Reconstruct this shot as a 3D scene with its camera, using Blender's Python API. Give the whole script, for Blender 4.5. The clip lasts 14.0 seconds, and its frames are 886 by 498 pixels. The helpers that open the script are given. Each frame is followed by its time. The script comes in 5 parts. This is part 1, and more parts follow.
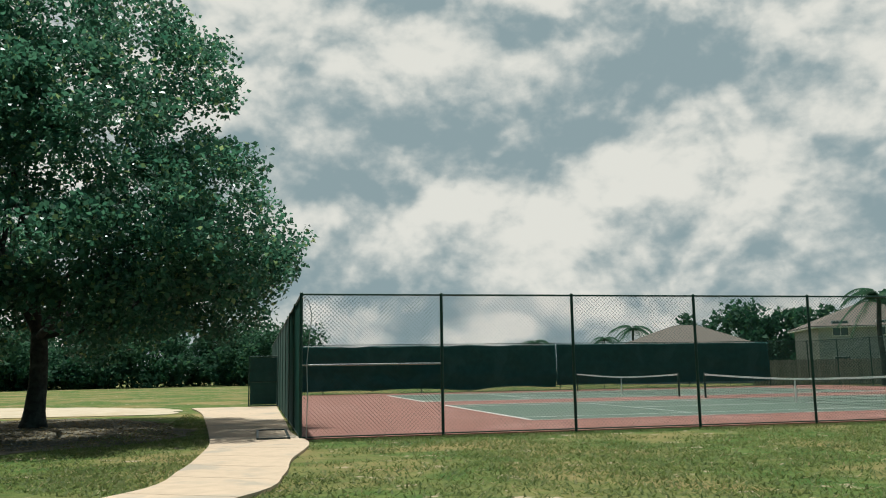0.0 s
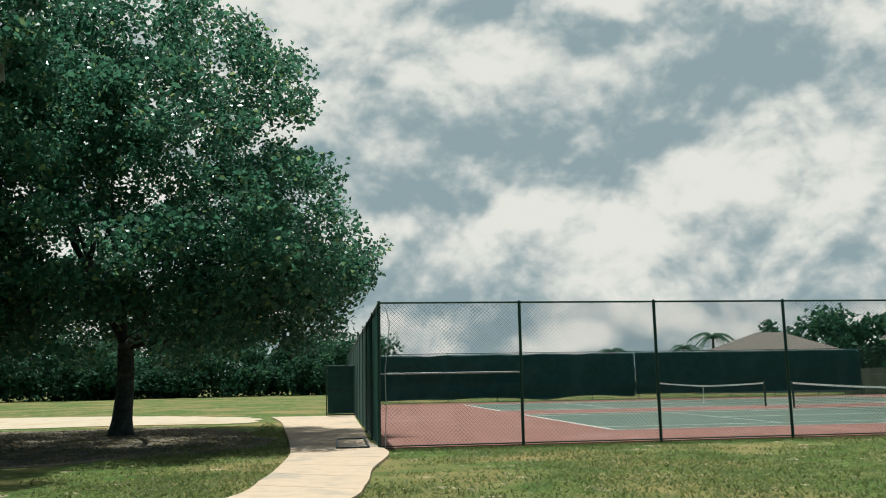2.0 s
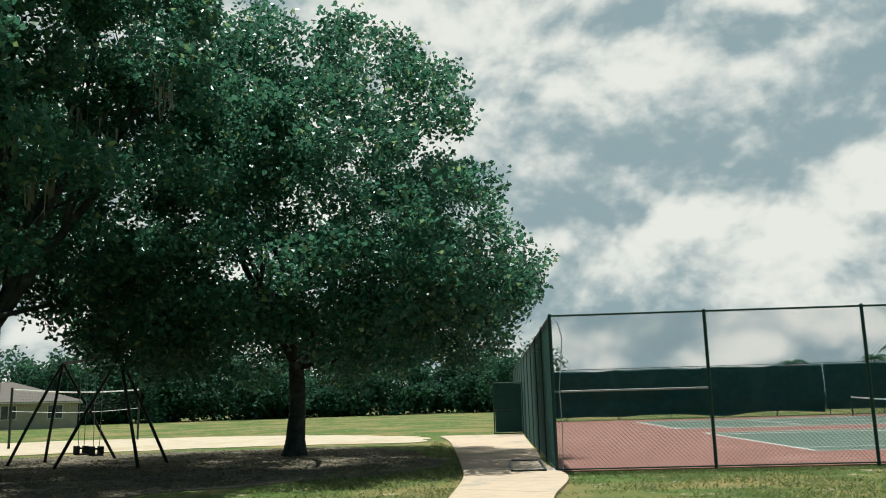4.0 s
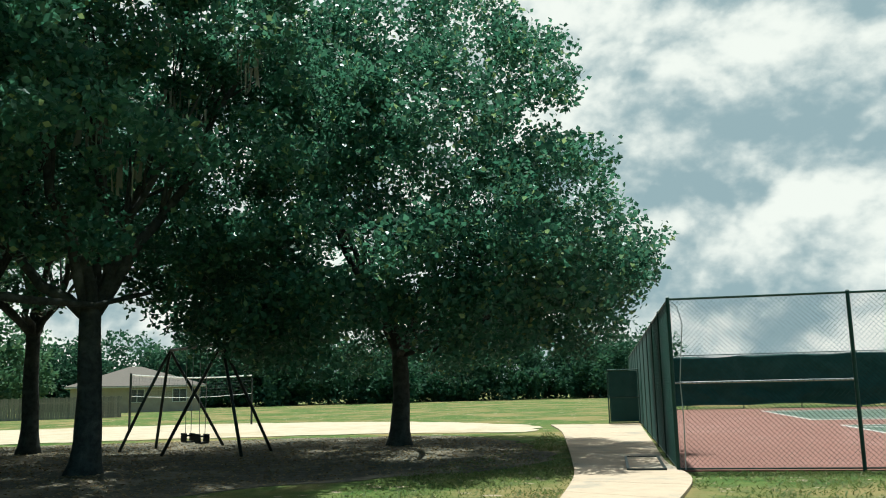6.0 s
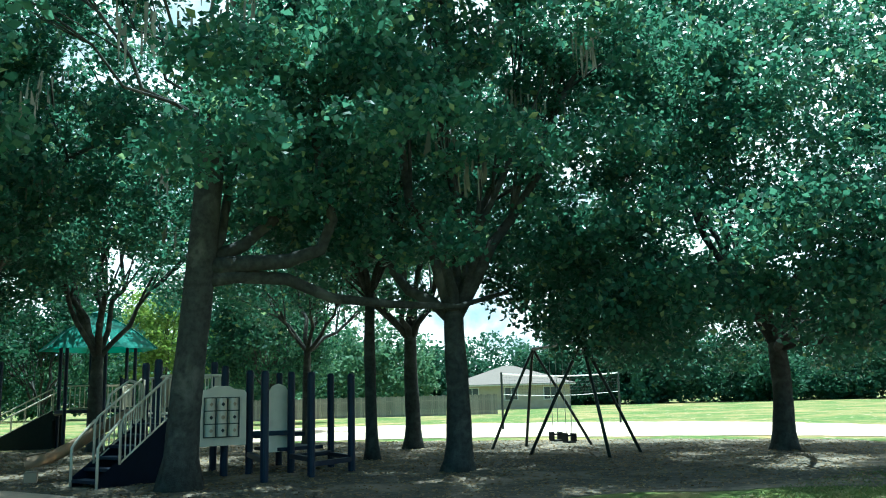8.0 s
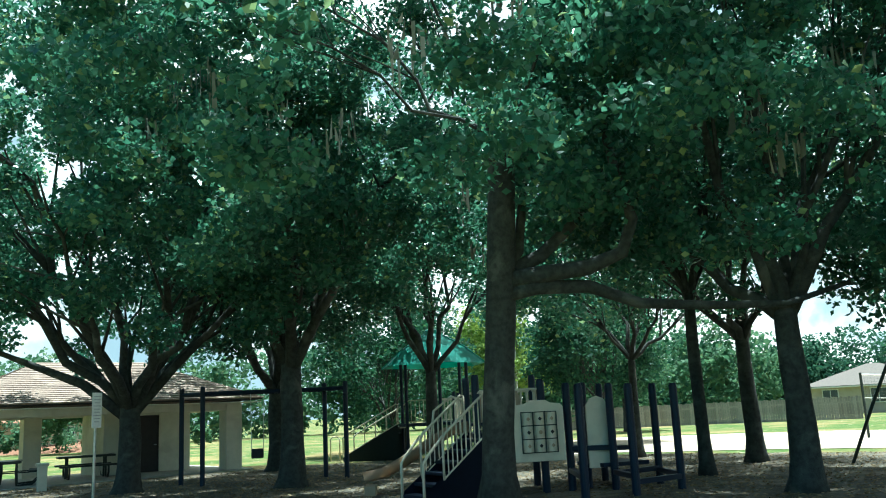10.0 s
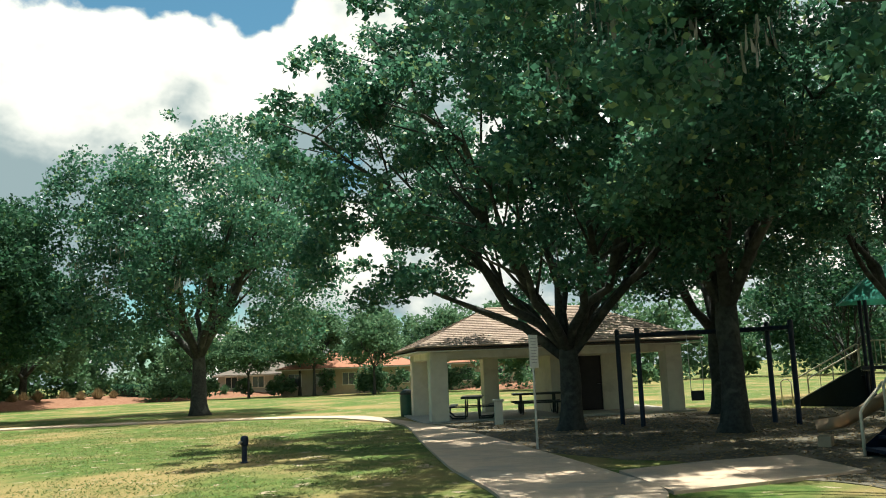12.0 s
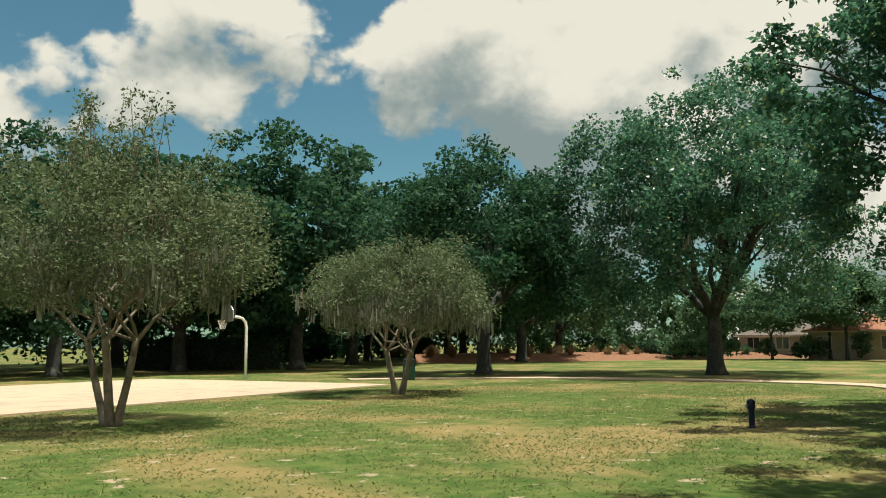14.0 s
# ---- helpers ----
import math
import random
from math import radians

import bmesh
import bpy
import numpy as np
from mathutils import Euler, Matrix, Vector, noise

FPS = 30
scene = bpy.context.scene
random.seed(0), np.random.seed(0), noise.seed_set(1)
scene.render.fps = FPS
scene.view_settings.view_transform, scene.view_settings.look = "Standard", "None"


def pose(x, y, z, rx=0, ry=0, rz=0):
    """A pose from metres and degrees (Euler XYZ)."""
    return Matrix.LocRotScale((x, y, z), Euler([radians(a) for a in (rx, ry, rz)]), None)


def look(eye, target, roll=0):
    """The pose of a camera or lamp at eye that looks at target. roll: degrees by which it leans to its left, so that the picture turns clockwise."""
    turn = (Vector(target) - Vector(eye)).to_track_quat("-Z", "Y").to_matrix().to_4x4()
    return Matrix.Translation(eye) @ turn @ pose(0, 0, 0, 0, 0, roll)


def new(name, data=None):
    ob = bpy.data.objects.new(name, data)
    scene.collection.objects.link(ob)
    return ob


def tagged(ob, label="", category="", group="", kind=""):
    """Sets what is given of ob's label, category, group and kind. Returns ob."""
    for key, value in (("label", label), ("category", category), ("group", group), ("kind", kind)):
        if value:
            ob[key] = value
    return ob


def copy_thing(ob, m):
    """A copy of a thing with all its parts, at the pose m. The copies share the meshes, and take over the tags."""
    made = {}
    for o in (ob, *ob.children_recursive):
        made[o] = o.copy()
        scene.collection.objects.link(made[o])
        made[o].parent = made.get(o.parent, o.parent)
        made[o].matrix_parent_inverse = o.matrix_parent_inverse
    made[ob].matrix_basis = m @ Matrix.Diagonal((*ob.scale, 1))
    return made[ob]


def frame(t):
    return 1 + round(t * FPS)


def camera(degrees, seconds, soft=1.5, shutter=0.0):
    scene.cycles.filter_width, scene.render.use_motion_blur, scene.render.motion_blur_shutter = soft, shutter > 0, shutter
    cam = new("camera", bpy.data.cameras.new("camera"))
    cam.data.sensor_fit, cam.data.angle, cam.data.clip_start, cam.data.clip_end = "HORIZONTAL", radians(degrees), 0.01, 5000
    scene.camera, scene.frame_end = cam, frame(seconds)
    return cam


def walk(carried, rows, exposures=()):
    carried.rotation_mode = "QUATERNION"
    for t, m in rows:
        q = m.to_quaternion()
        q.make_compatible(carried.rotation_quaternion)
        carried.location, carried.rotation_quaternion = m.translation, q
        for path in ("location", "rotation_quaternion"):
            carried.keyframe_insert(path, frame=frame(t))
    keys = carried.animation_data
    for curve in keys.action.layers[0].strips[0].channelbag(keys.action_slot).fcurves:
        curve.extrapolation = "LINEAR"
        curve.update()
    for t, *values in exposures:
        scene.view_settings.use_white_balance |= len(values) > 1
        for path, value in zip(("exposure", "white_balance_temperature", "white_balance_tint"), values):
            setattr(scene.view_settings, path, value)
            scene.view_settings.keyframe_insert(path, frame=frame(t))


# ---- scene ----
cam = camera(55.5, 14.0, soft=1.05)
PATH = [
    (0, (2.22, -0.121, 1.392), (1.568, 1.748, 1.678), -0.9),
    (0.5, (2.188, -0.113, 1.384), (1.481, 1.733, 1.688), -1.0),
    (1, (2.153, -0.067, 1.389), (1.391, 1.755, 1.708), -1.1),
    (1.5, (2.109, -0.055, 1.387), (1.318, 1.756, 1.7), -1.0),
    (2, (2.043, 0.04, 1.381), (1.234, 1.843, 1.691), -1.0),
    (2.5, (1.956, 0.167, 1.396), (1.107, 1.949, 1.722), -0.9),
    (3, (1.766, 0.35, 1.412), (0.815, 2.077, 1.749), -1.2),
    (3.5, (1.566, 0.571, 1.423), (0.499, 2.225, 1.778), -1.8),
    (3.7, (1.49, 0.64, 1.42), (0.392, 2.273, 1.778), -1.7),
    (5.8, (0.87, 1.735, 1.565), (-0.397, 3.251, 1.88), -1.3),
    (6, (0.797, 1.823, 1.56), (-0.539, 3.275, 1.885), -1.3),
    (6.5, (0.56, 2.056, 1.552), (-0.959, 3.315, 1.878), -1.5),
    (7, (0.432, 2.351, 1.564), (-1.203, 3.454, 1.894), -2.0),
    (7.5, (0.32, 2.515, 1.577), (-1.415, 3.454, 1.904), -1.7),
    (8, (0.122, 2.463, 1.587), (-1.692, 3.232, 1.926), -1.5),
    (8.2, (0.05, 2.47, 1.6), (-1.796, 3.16, 1.938), -1.7),
    (10.3, (-0.734, 3.185, 1.715), (-2.695, 3.094, 2.097), -2.9),
    (10.5, (-0.812, 3.181, 1.715), (-2.769, 3.017, 2.095), -3.0),
    (11, (-1.007, 3.204, 1.714), (-2.945, 2.864, 2.076), -3.0),
    (11.5, (-1.187, 3.225, 1.707), (-3.068, 2.623, 2.024), -3.1),
    (12, (-1.423, 3.337, 1.744), (-3.151, 2.371, 2.032), -2.3),
    (12.5, (-1.644, 3.337, 1.753), (-3.162, 2.060, 2.011), -2.2),
    (13, (-1.841, 3.276, 1.765), (-3.154, 1.788, 2.019), -1.8),
    (13.5, (-2.001, 3.268, 1.748), (-3.126, 1.633, 2.001), -1.3),
    (14, (-2.170, 3.265, 1.734), (-3.046, 1.480, 1.956), -0.5),
]
# the camera's own metering and white balance on the way
EXPOSURES = [(0, 0.1, 5700, -2), (3.5, 0.22, 5600, -3), (6.5, 0.6, 5350, -9), (8, 1.5, 4750, -13), (10.5, 1.45, 5100, -10), (11.5, 1.15, 5650, -4), (12.5, 0.85, 6300, 2), (14, 0.45, 6400, 1)]
walk(cam, [(t, look(eye, target, roll)) for t, eye, target, roll in PATH], EXPOSURES)

# ---- light ----
SUN_EL, SUN_AZ = 76.0, -53.0
world = bpy.data.worlds.new("sky")
scene.world = world
world.use_nodes = True
wt = world.node_tree
wt.nodes.clear()


def wnode(kind, **kw):
    n = wt.nodes.new(kind)
    for k, v in kw.items():
        n.inputs[k.replace("_", " ")].default_value = v
    return n


def wmath(op, a, b=None, c=None, clamp=False):
    n = wt.nodes.new("ShaderNodeMath")
    n.operation, n.use_clamp = op, clamp
    for i, v in enumerate((a, b, c)):
        if v is None:
            continue
        if isinstance(v, (int, float)):
            n.inputs[i].default_value = v
        else:
            wt.links.new(v, n.inputs[i])
    return n.outputs[0]


def wmix(f, a, b):
    n = wt.nodes.new("ShaderNodeMix")
    n.data_type = "RGBA"
    for i, v in ((0, f), (6, a), (7, b)):
        if isinstance(v, (tuple, float)):
            n.inputs[i].default_value = v
        else:
            wt.links.new(v, n.inputs[i])
    return n.outputs[2]


def wramp(v, lo, hi, smooth=True):
    n = wt.nodes.new("ShaderNodeMapRange")
    n.interpolation_type = "SMOOTHSTEP" if smooth else "LINEAR"
    wt.links.new(v, n.inputs[0])
    n.inputs[1].default_value, n.inputs[2].default_value = lo, hi
    return n.outputs[0]


sky = wt.nodes.new("ShaderNodeTexSky")
sky.sky_type, sky.sun_disc = "NISHITA", False
sky.sun_elevation, sky.sun_rotation = radians(SUN_EL), radians(SUN_AZ)
sky.air_density, sky.dust_density, sky.ozone_density = 1.0, 0.6, 2.0
coord = wt.nodes.new("ShaderNodeTexCoord").outputs["Generated"]


def shifted(dz):
    n = wt.nodes.new("ShaderNodeVectorMath")
    n.operation = "ADD"
    wt.links.new(coord, n.inputs[0])
    n.inputs[1].default_value = (0, 0, dz)
    u = wt.nodes.new("ShaderNodeVectorMath")
    u.operation = "NORMALIZE"
    wt.links.new(n.outputs[0], u.inputs[0])
    return u.outputs[0]


def wnoise(at, scale, detail, rough, offset, stretch=1.6):
    m = wt.nodes.new("ShaderNodeMapping")
    m.inputs["Location"].default_value = offset
    m.inputs["Scale"].default_value = (1, 1, stretch)
    wt.links.new(at, m.inputs[0])
    n = wt.nodes.new("ShaderNodeTexNoise")
    n.inputs["Scale"].default_value, n.inputs["Detail"].default_value = scale, detail
    n.inputs["Roughness"].default_value = rough
    wt.links.new(m.outputs[0], n.inputs[0])
    return n.outputs[0]


def toward(at, yaw, pitch):
    """How near a direction of the sky is, as the cosine."""
    a, p = radians(yaw), radians(pitch)
    n = wt.nodes.new("ShaderNodeVectorMath")
    n.operation = "DOT_PRODUCT"
    wt.links.new(at, n.inputs[0])
    n.inputs[1].default_value = (-math.sin(a) * math.cos(p), math.cos(a) * math.cos(p), math.sin(p))
    return n.outputs["Value"]


# heavy cloud over the courts and the sun, thinning to heaped cumulus over the far lawn
def lumps(at):
    big_ = wnoise(at, 3.0, 9, 0.53, (1.3, 4.1, 0.4), 1.5)
    m = wt.nodes.new("ShaderNodeMapping")
    m.inputs["Scale"].default_value = (1, 1, 1.25)
    wt.links.new(at, m.inputs[0])
    warp = wt.nodes.new("ShaderNodeTexNoise")
    warp.inputs["Scale"].default_value, warp.inputs["Detail"].default_value = 5.0, 6
    wt.links.new(m.outputs[0], warp.inputs["Vector"])
    bend = wt.nodes.new("ShaderNodeMix")
    bend.data_type = "VECTOR"
    bend.inputs[0].default_value = 0.16
    wt.links.new(m.outputs[0], bend.inputs[4])
    wt.links.new(warp.outputs["Color"], bend.inputs[5])
    puff = wt.nodes.new("ShaderNodeTexVoronoi")
    puff.feature = "SMOOTH_F1"
    puff.inputs["Scale"].default_value, puff.inputs["Detail"].default_value = 6.5, 4
    puff.inputs["Roughness"].default_value, puff.inputs["Smoothness"].default_value = 0.55, 0.7
    wt.links.new(bend.outputs[1], puff.inputs["Vector"])
    small_ = wmath("SUBTRACT", 0.92, puff.outputs["Distance"])
    fine_ = wnoise(at, 14, 8, 0.6, (7.7, 2.2, 1.9), 1.3)
    return wmath("ADD", wmath("ADD", wmath("MULTIPLY", big_, 0.6), wmath("MULTIPLY", small_, 0.24)), wmath("MULTIPLY", fine_, 0.16))


def heaps(at):
    total = None
    for yaw, pitch, near, far, gain in ((150, 16, 0.9976, 0.962, 1.0), (138, 16, 0.999, 0.98, 0.95), (169, 19, 0.999, 0.987, 0.95), (180, 14, 0.999, 0.99, 0.9), (127, 13, 0.999, 0.98, 0.95), (121, 24, 0.999, 0.983, 0.95), (112, 4, 0.997, 0.955, 0.95), (88, 5, 0.997, 0.955, 0.95), (137, 2, 0.997, 0.96, 0.95)):
        g = wmath("MULTIPLY", wramp(toward(at, yaw, pitch), far, near), gain)
        total = g if total is None else wmath("ADD", total, g)
    return total


here, over = coord, shifted(0.07)
overcast = wramp(toward(here, 25, 20), -0.2, 0.4)
f0, f1, f2 = lumps(here), lumps(over), lumps(shifted(0.028))
h0, h1 = heaps(here), heaps(over)
ragged_edge = wmath("ADD", wmath("MULTIPLY", f0, 1.5), -0.265)
cover = wramp(wmath("ADD", ragged_edge, wmath("MULTIPLY", wmath("ADD", wmath("MULTIPLY", overcast, 2.2), h0), 0.42)), 0.66, 0.75)
heaped = wmath("ADD", wmath("SUBTRACT", f0, f1), wmath("MULTIPLY", wmath("SUBTRACT", h0, h1), 0.17))
heaped = wmath("ADD", heaped, 0.002)
# the heavy deck: long soft banks, with the lumps' lit rims and fine curls on them
banks = wmath("SUBTRACT", wnoise(here, 2.6, 3, 0.5, (5.1, 0.7, 2.3), 2.4), 0.50)
curls = wmath("SUBTRACT", wnoise(here, 9.0, 8, 0.62, (2.2, 9.1, 4.4), 1.9), 0.5)
deck = wmath("ADD", wmath("MULTIPLY", banks, 0.62), wmath("MULTIPLY", curls, 0.2))
deck = wmath("ADD", deck, wmath("ADD", wmath("MULTIPLY", wmath("SUBTRACT", f0, f2), 1.25), wmath("MULTIPLY", wmath("SUBTRACT", f0, f1), 0.35)))
blend = wt.nodes.new("ShaderNodeMix")
wt.links.new(overcast, blend.inputs[0])
wt.links.new(heaped, blend.inputs[2])
wt.links.new(deck, blend.inputs[3])
relief = blend.outputs[0]
belly = wmath("MULTIPLY", wramp(toward(here, 146, 9), 0.975, 0.996), 0.075)
axes = wt.nodes.new("ShaderNodeSeparateXYZ")
wt.links.new(coord, axes.inputs[0])
low = wmath("MULTIPLY", wmath("SUBTRACT", 1.0, wramp(axes.outputs[2], 0.0, 0.2)), 0.03)
relief = wmath("SUBTRACT", wmath("SUBTRACT", relief, belly), low)
thick = wramp(relief, -0.13, 0.135)
white, grey = (8.8, 8.0, 7.0, 1), (2.7, 3.2, 3.25, 1)
cloud = wmix(thick, wmix(overcast, grey, (3.9, 4.4, 4.4, 1)), wmix(overcast, white, (10.9, 9.4, 8.1, 1)))
bg = wt.nodes.new("ShaderNodeBackground")
deep = wt.nodes.new("ShaderNodeMix")
deep.data_type, deep.blend_type = "RGBA", "MULTIPLY"
deep.inputs[0].default_value = 1.0
wt.links.new(sky.outputs[0], deep.inputs[6])
deep.inputs[7].default_value = (0.7, 0.95, 0.84, 1)
wt.links.new(wmix(cover, deep.outputs[2], cloud), bg.inputs[0])
bg.inputs[1].default_value = 0.072
out = wt.nodes.new("ShaderNodeOutputWorld")
wt.links.new(bg.outputs[0], out.inputs[0])

sun = new("sun", bpy.data.lights.new("sun", "SUN"))
sun.data.energy, sun.data.angle, sun.data.color = 5.0, radians(0.6), (1.0, 0.93, 0.82)
sa, se = radians(SUN_AZ), radians(SUN_EL)
sun.matrix_world = look((math.sin(sa) * math.cos(se) * 50, math.cos(sa) * math.cos(se) * 50, math.sin(se) * 50), (0, 0, 0))


# ---- materials ----
def mat(name, c1, c2=None, scale=3.0, rough=0.85, metal=0.0, bump=0.0, bscale=60.0, c3=None, big=0.25, per_object=0.0, spec=0.4, space="Object", per_island=0.0, coat=0.0, spots=None, c3_range=(0.50, 0.66)):
    """A surface of two colours mixed by noise at two scales, with stains of a third, and fine relief."""
    m = bpy.data.materials.new(name)
    m.use_nodes = True
    t = m.node_tree
    p = t.nodes["Principled BSDF"]
    p.inputs["Roughness"].default_value, p.inputs["Metallic"].default_value = rough, metal
    p.inputs["Specular IOR Level"].default_value = spec
    p.inputs["Coat Weight"].default_value = coat
    if space == "World":
        co = t.nodes.new("ShaderNodeNewGeometry").outputs["Position"]
    else:
        co = t.nodes.new("ShaderNodeTexCoord").outputs["Object"]

    def nz(s, detail=6, r=0.6, dist=0.0):
        n = t.nodes.new("ShaderNodeTexNoise")
        n.inputs["Scale"].default_value, n.inputs["Detail"].default_value, n.inputs["Roughness"].default_value = s, detail, r
        n.inputs["Distortion"].default_value = dist
        t.links.new(co, n.inputs["Vector"])
        return n.outputs["Fac"]

    def ramp(v, a, b):
        n = t.nodes.new("ShaderNodeMapRange")
        n.interpolation_type = "SMOOTHSTEP"
        t.links.new(v, n.inputs[0])
        n.inputs[1].default_value, n.inputs[2].default_value = a, b
        return n.outputs[0]

    def mix(f, a, b):
        n = t.nodes.new("ShaderNodeMix")
        n.data_type = "RGBA"
        for i, v in ((0, f), (6, a), (7, b)):
            if isinstance(v, tuple):
                n.inputs[i].default_value = (*v, 1) if len(v) == 3 else v
            elif isinstance(v, float):
                n.inputs[i].default_value = v
            else:
                t.links.new(v, n.inputs[i])
        return n.outputs[2]
    c2 = c2 or tuple(min(1, v * 0.75) for v in c1)
    col = mix(ramp(nz(scale), 0.35, 0.68), c1, c2)
    if c3:
        col = mix(ramp(nz(scale * big, 5, 0.6, 0.4), *c3_range), col, c3)
    if spots:
        col = mix(ramp(nz(spots[1], 7, 0.65, 0.3), spots[2], spots[3]), col, spots[0])
    if per_object or per_island:
        o = t.nodes.new("ShaderNodeObjectInfo").outputs["Random"] if per_object else t.nodes.new("ShaderNodeNewGeometry").outputs["Random Per Island"]
        h = t.nodes.new("ShaderNodeHueSaturation")
        k = per_object or per_island
        n = t.nodes.new("ShaderNodeMapRange")
        t.links.new(o, n.inputs[0])
        n.inputs[3].default_value, n.inputs[4].default_value = 1 - k, 1 + k
        t.links.new(n.outputs[0], h.inputs["Value"])
        t.links.new(col, h.inputs["Color"])
        col = h.outputs[0]
    t.links.new(col, p.inputs["Base Color"])
    if bump:
        b = t.nodes.new("ShaderNodeBump")
        b.inputs["Strength"].default_value, b.inputs["Distance"].default_value = bump, 0.02
        t.links.new(nz(bscale, 8, 0.65), b.inputs["Height"])
        t.links.new(b.outputs[0], p.inputs["Normal"])
    return m


def leaf_mat(name, dark, mid, tip, gloss=0.42, through_light=0.3):
    m = bpy.data.materials.new(name)
    m.use_nodes = True
    t = m.node_tree
    p = t.nodes["Principled BSDF"]
    r = t.nodes.new("ShaderNodeValToRGB")
    e = r.color_ramp.elements
    e[0].color, e[1].color = (*dark, 1), (*tip, 1)
    e.new(0.55).color = (*mid, 1)
    e.new(0.9).color = (*mid, 1)
    t.links.new(t.nodes.new("ShaderNodeNewGeometry").outputs["Random Per Island"], r.inputs[0])
    t.links.new(r.outputs[0], p.inputs["Base Color"])
    p.inputs["Roughness"].default_value = gloss
    p.inputs["Specular IOR Level"].default_value = 0.33
    tr = t.nodes.new("ShaderNodeBsdfTranslucent")
    thin = t.nodes.new("ShaderNodeHueSaturation")
    thin.inputs["Value"].default_value = 1.25
    t.links.new(r.outputs[0], thin.inputs["Color"])
    t.links.new(thin.outputs[0], tr.inputs[0])
    mx = t.nodes.new("ShaderNodeMixShader")
    mx.inputs[0].default_value = through_light
    t.links.new(p.outputs[0], mx.inputs[1])
    t.links.new(tr.outputs[0], mx.inputs[2])
    t.links.new(mx.outputs[0], t.nodes["Material Output"].inputs[0])
    return m


GRASS = mat("grass_ground", (0.052, 0.095, 0.02), (0.12, 0.15, 0.04), 2.2, 0.95, bump=1.0, bscale=24, c3=(0.24, 0.18, 0.075), big=0.12, c3_range=(0.42, 0.66), space="World", spec=0.12, spots=((0.36, 0.28, 0.19), 1.7, 0.59, 0.655))
BLADE = leaf_mat("grass_blade", (0.1, 0.135, 0.04), (0.16, 0.185, 0.058), (0.36, 0.3, 0.16), 0.7, 0.5)
LITTER = mat("leaf_litter", (0.085, 0.078, 0.058), (0.15, 0.13, 0.1), 5.0, 0.95, bump=1.0, bscale=30, c3=(0.24, 0.195, 0.145), big=0.12, space="World", spec=0.1)
SAND = mat("sand", (0.52, 0.42, 0.31), (0.44, 0.355, 0.26), 1.6, 0.95, bump=0.6, bscale=18, c3=(0.42, 0.33, 0.22), big=0.2, space="World", spec=0.15)
CONCRETE = mat("path_concrete", (0.54, 0.4, 0.285), (0.47, 0.35, 0.25), 4.0, 0.9, bump=0.25, bscale=90, c3=(0.38, 0.31, 0.24), big=0.2, space="World", per_object=0.05)
COURT_RED = mat("court_red", (0.235, 0.1, 0.075), (0.2, 0.085, 0.062), 1.6, 0.8, bump=0.2, bscale=120, c3=(0.27, 0.13, 0.105), big=0.3, space="World")
COURT_GREEN = mat("court_green", (0.095, 0.13, 0.095), (0.08, 0.112, 0.082), 1.6, 0.8, bump=0.2, bscale=120, c3=(0.12, 0.145, 0.112), big=0.3, space="World")
WHITE = mat("white_paint", (0.78, 0.77, 0.73), (0.68, 0.67, 0.63), 6, 0.6, bump=0.1)
FENCE = mat("green_coated_steel", (0.012, 0.05, 0.035), (0.01, 0.036, 0.026), 8, 0.45, bump=0.05)
STEEL = mat("galvanised_steel", (0.5, 0.5, 0.5), (0.4, 0.4, 0.4), 10, 0.4, 0.9)
SCREEN = mat("windscreen_cloth", (0.009, 0.06, 0.054), (0.016, 0.08, 0.07), 3, 0.6, bump=0.3, bscale=12, c3=(0.028, 0.09, 0.08), big=0.2, spec=0.35)
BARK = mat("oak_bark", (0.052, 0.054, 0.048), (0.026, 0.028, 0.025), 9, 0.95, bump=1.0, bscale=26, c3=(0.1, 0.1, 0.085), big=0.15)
PALEBARK = mat("smooth_pale_bark", (0.24, 0.2, 0.15), (0.14, 0.115, 0.085), 5, 0.8, bump=0.5, bscale=18, c3=(0.09, 0.075, 0.055), big=0.4)
OAKLEAF = leaf_mat("oak_leaf", (0.036, 0.108, 0.066), (0.074, 0.168, 0.1), (0.26, 0.33, 0.13), 0.3, 0.5)
FARLEAF = leaf_mat("wood_leaf", (0.06, 0.13, 0.065), (0.1, 0.18, 0.09), (0.19, 0.25, 0.11), 0.75, 0.4)
WOODLEAF = leaf_mat("far_wood_leaf", (0.03, 0.08, 0.045), (0.055, 0.12, 0.065), (0.09, 0.16, 0.07), 0.9, 0.35)
DARKLEAF = leaf_mat("dense_leaf", (0.018, 0.06, 0.035), (0.035, 0.095, 0.045), (0.08, 0.15, 0.05), 0.75, 0.35)
LIMELEAF = leaf_mat("sunlit_lime_leaf", (0.10, 0.17, 0.03), (0.2, 0.28, 0.05), (0.3, 0.36, 0.08), 0.5, 0.4)
MYRTLE = leaf_mat("myrtle_leaf", (0.075, 0.11, 0.05), (0.125, 0.16, 0.078), (0.23, 0.23, 0.13), 0.75)
MOSS = leaf_mat("hanging_moss", (0.14, 0.145, 0.115), (0.2, 0.205, 0.16), (0.26, 0.26, 0.2), 0.95, 0.25)
DRYGRASS = leaf_mat("dry_grass", (0.16, 0.12, 0.06), (0.26, 0.19, 0.1), (0.35, 0.27, 0.15), 0.8)
MULCH = mat("bark_mulch", (0.2, 0.1, 0.06), (0.26, 0.14, 0.09), 4, 0.95, bump=1.0, bscale=20, space="World", spec=0.1)
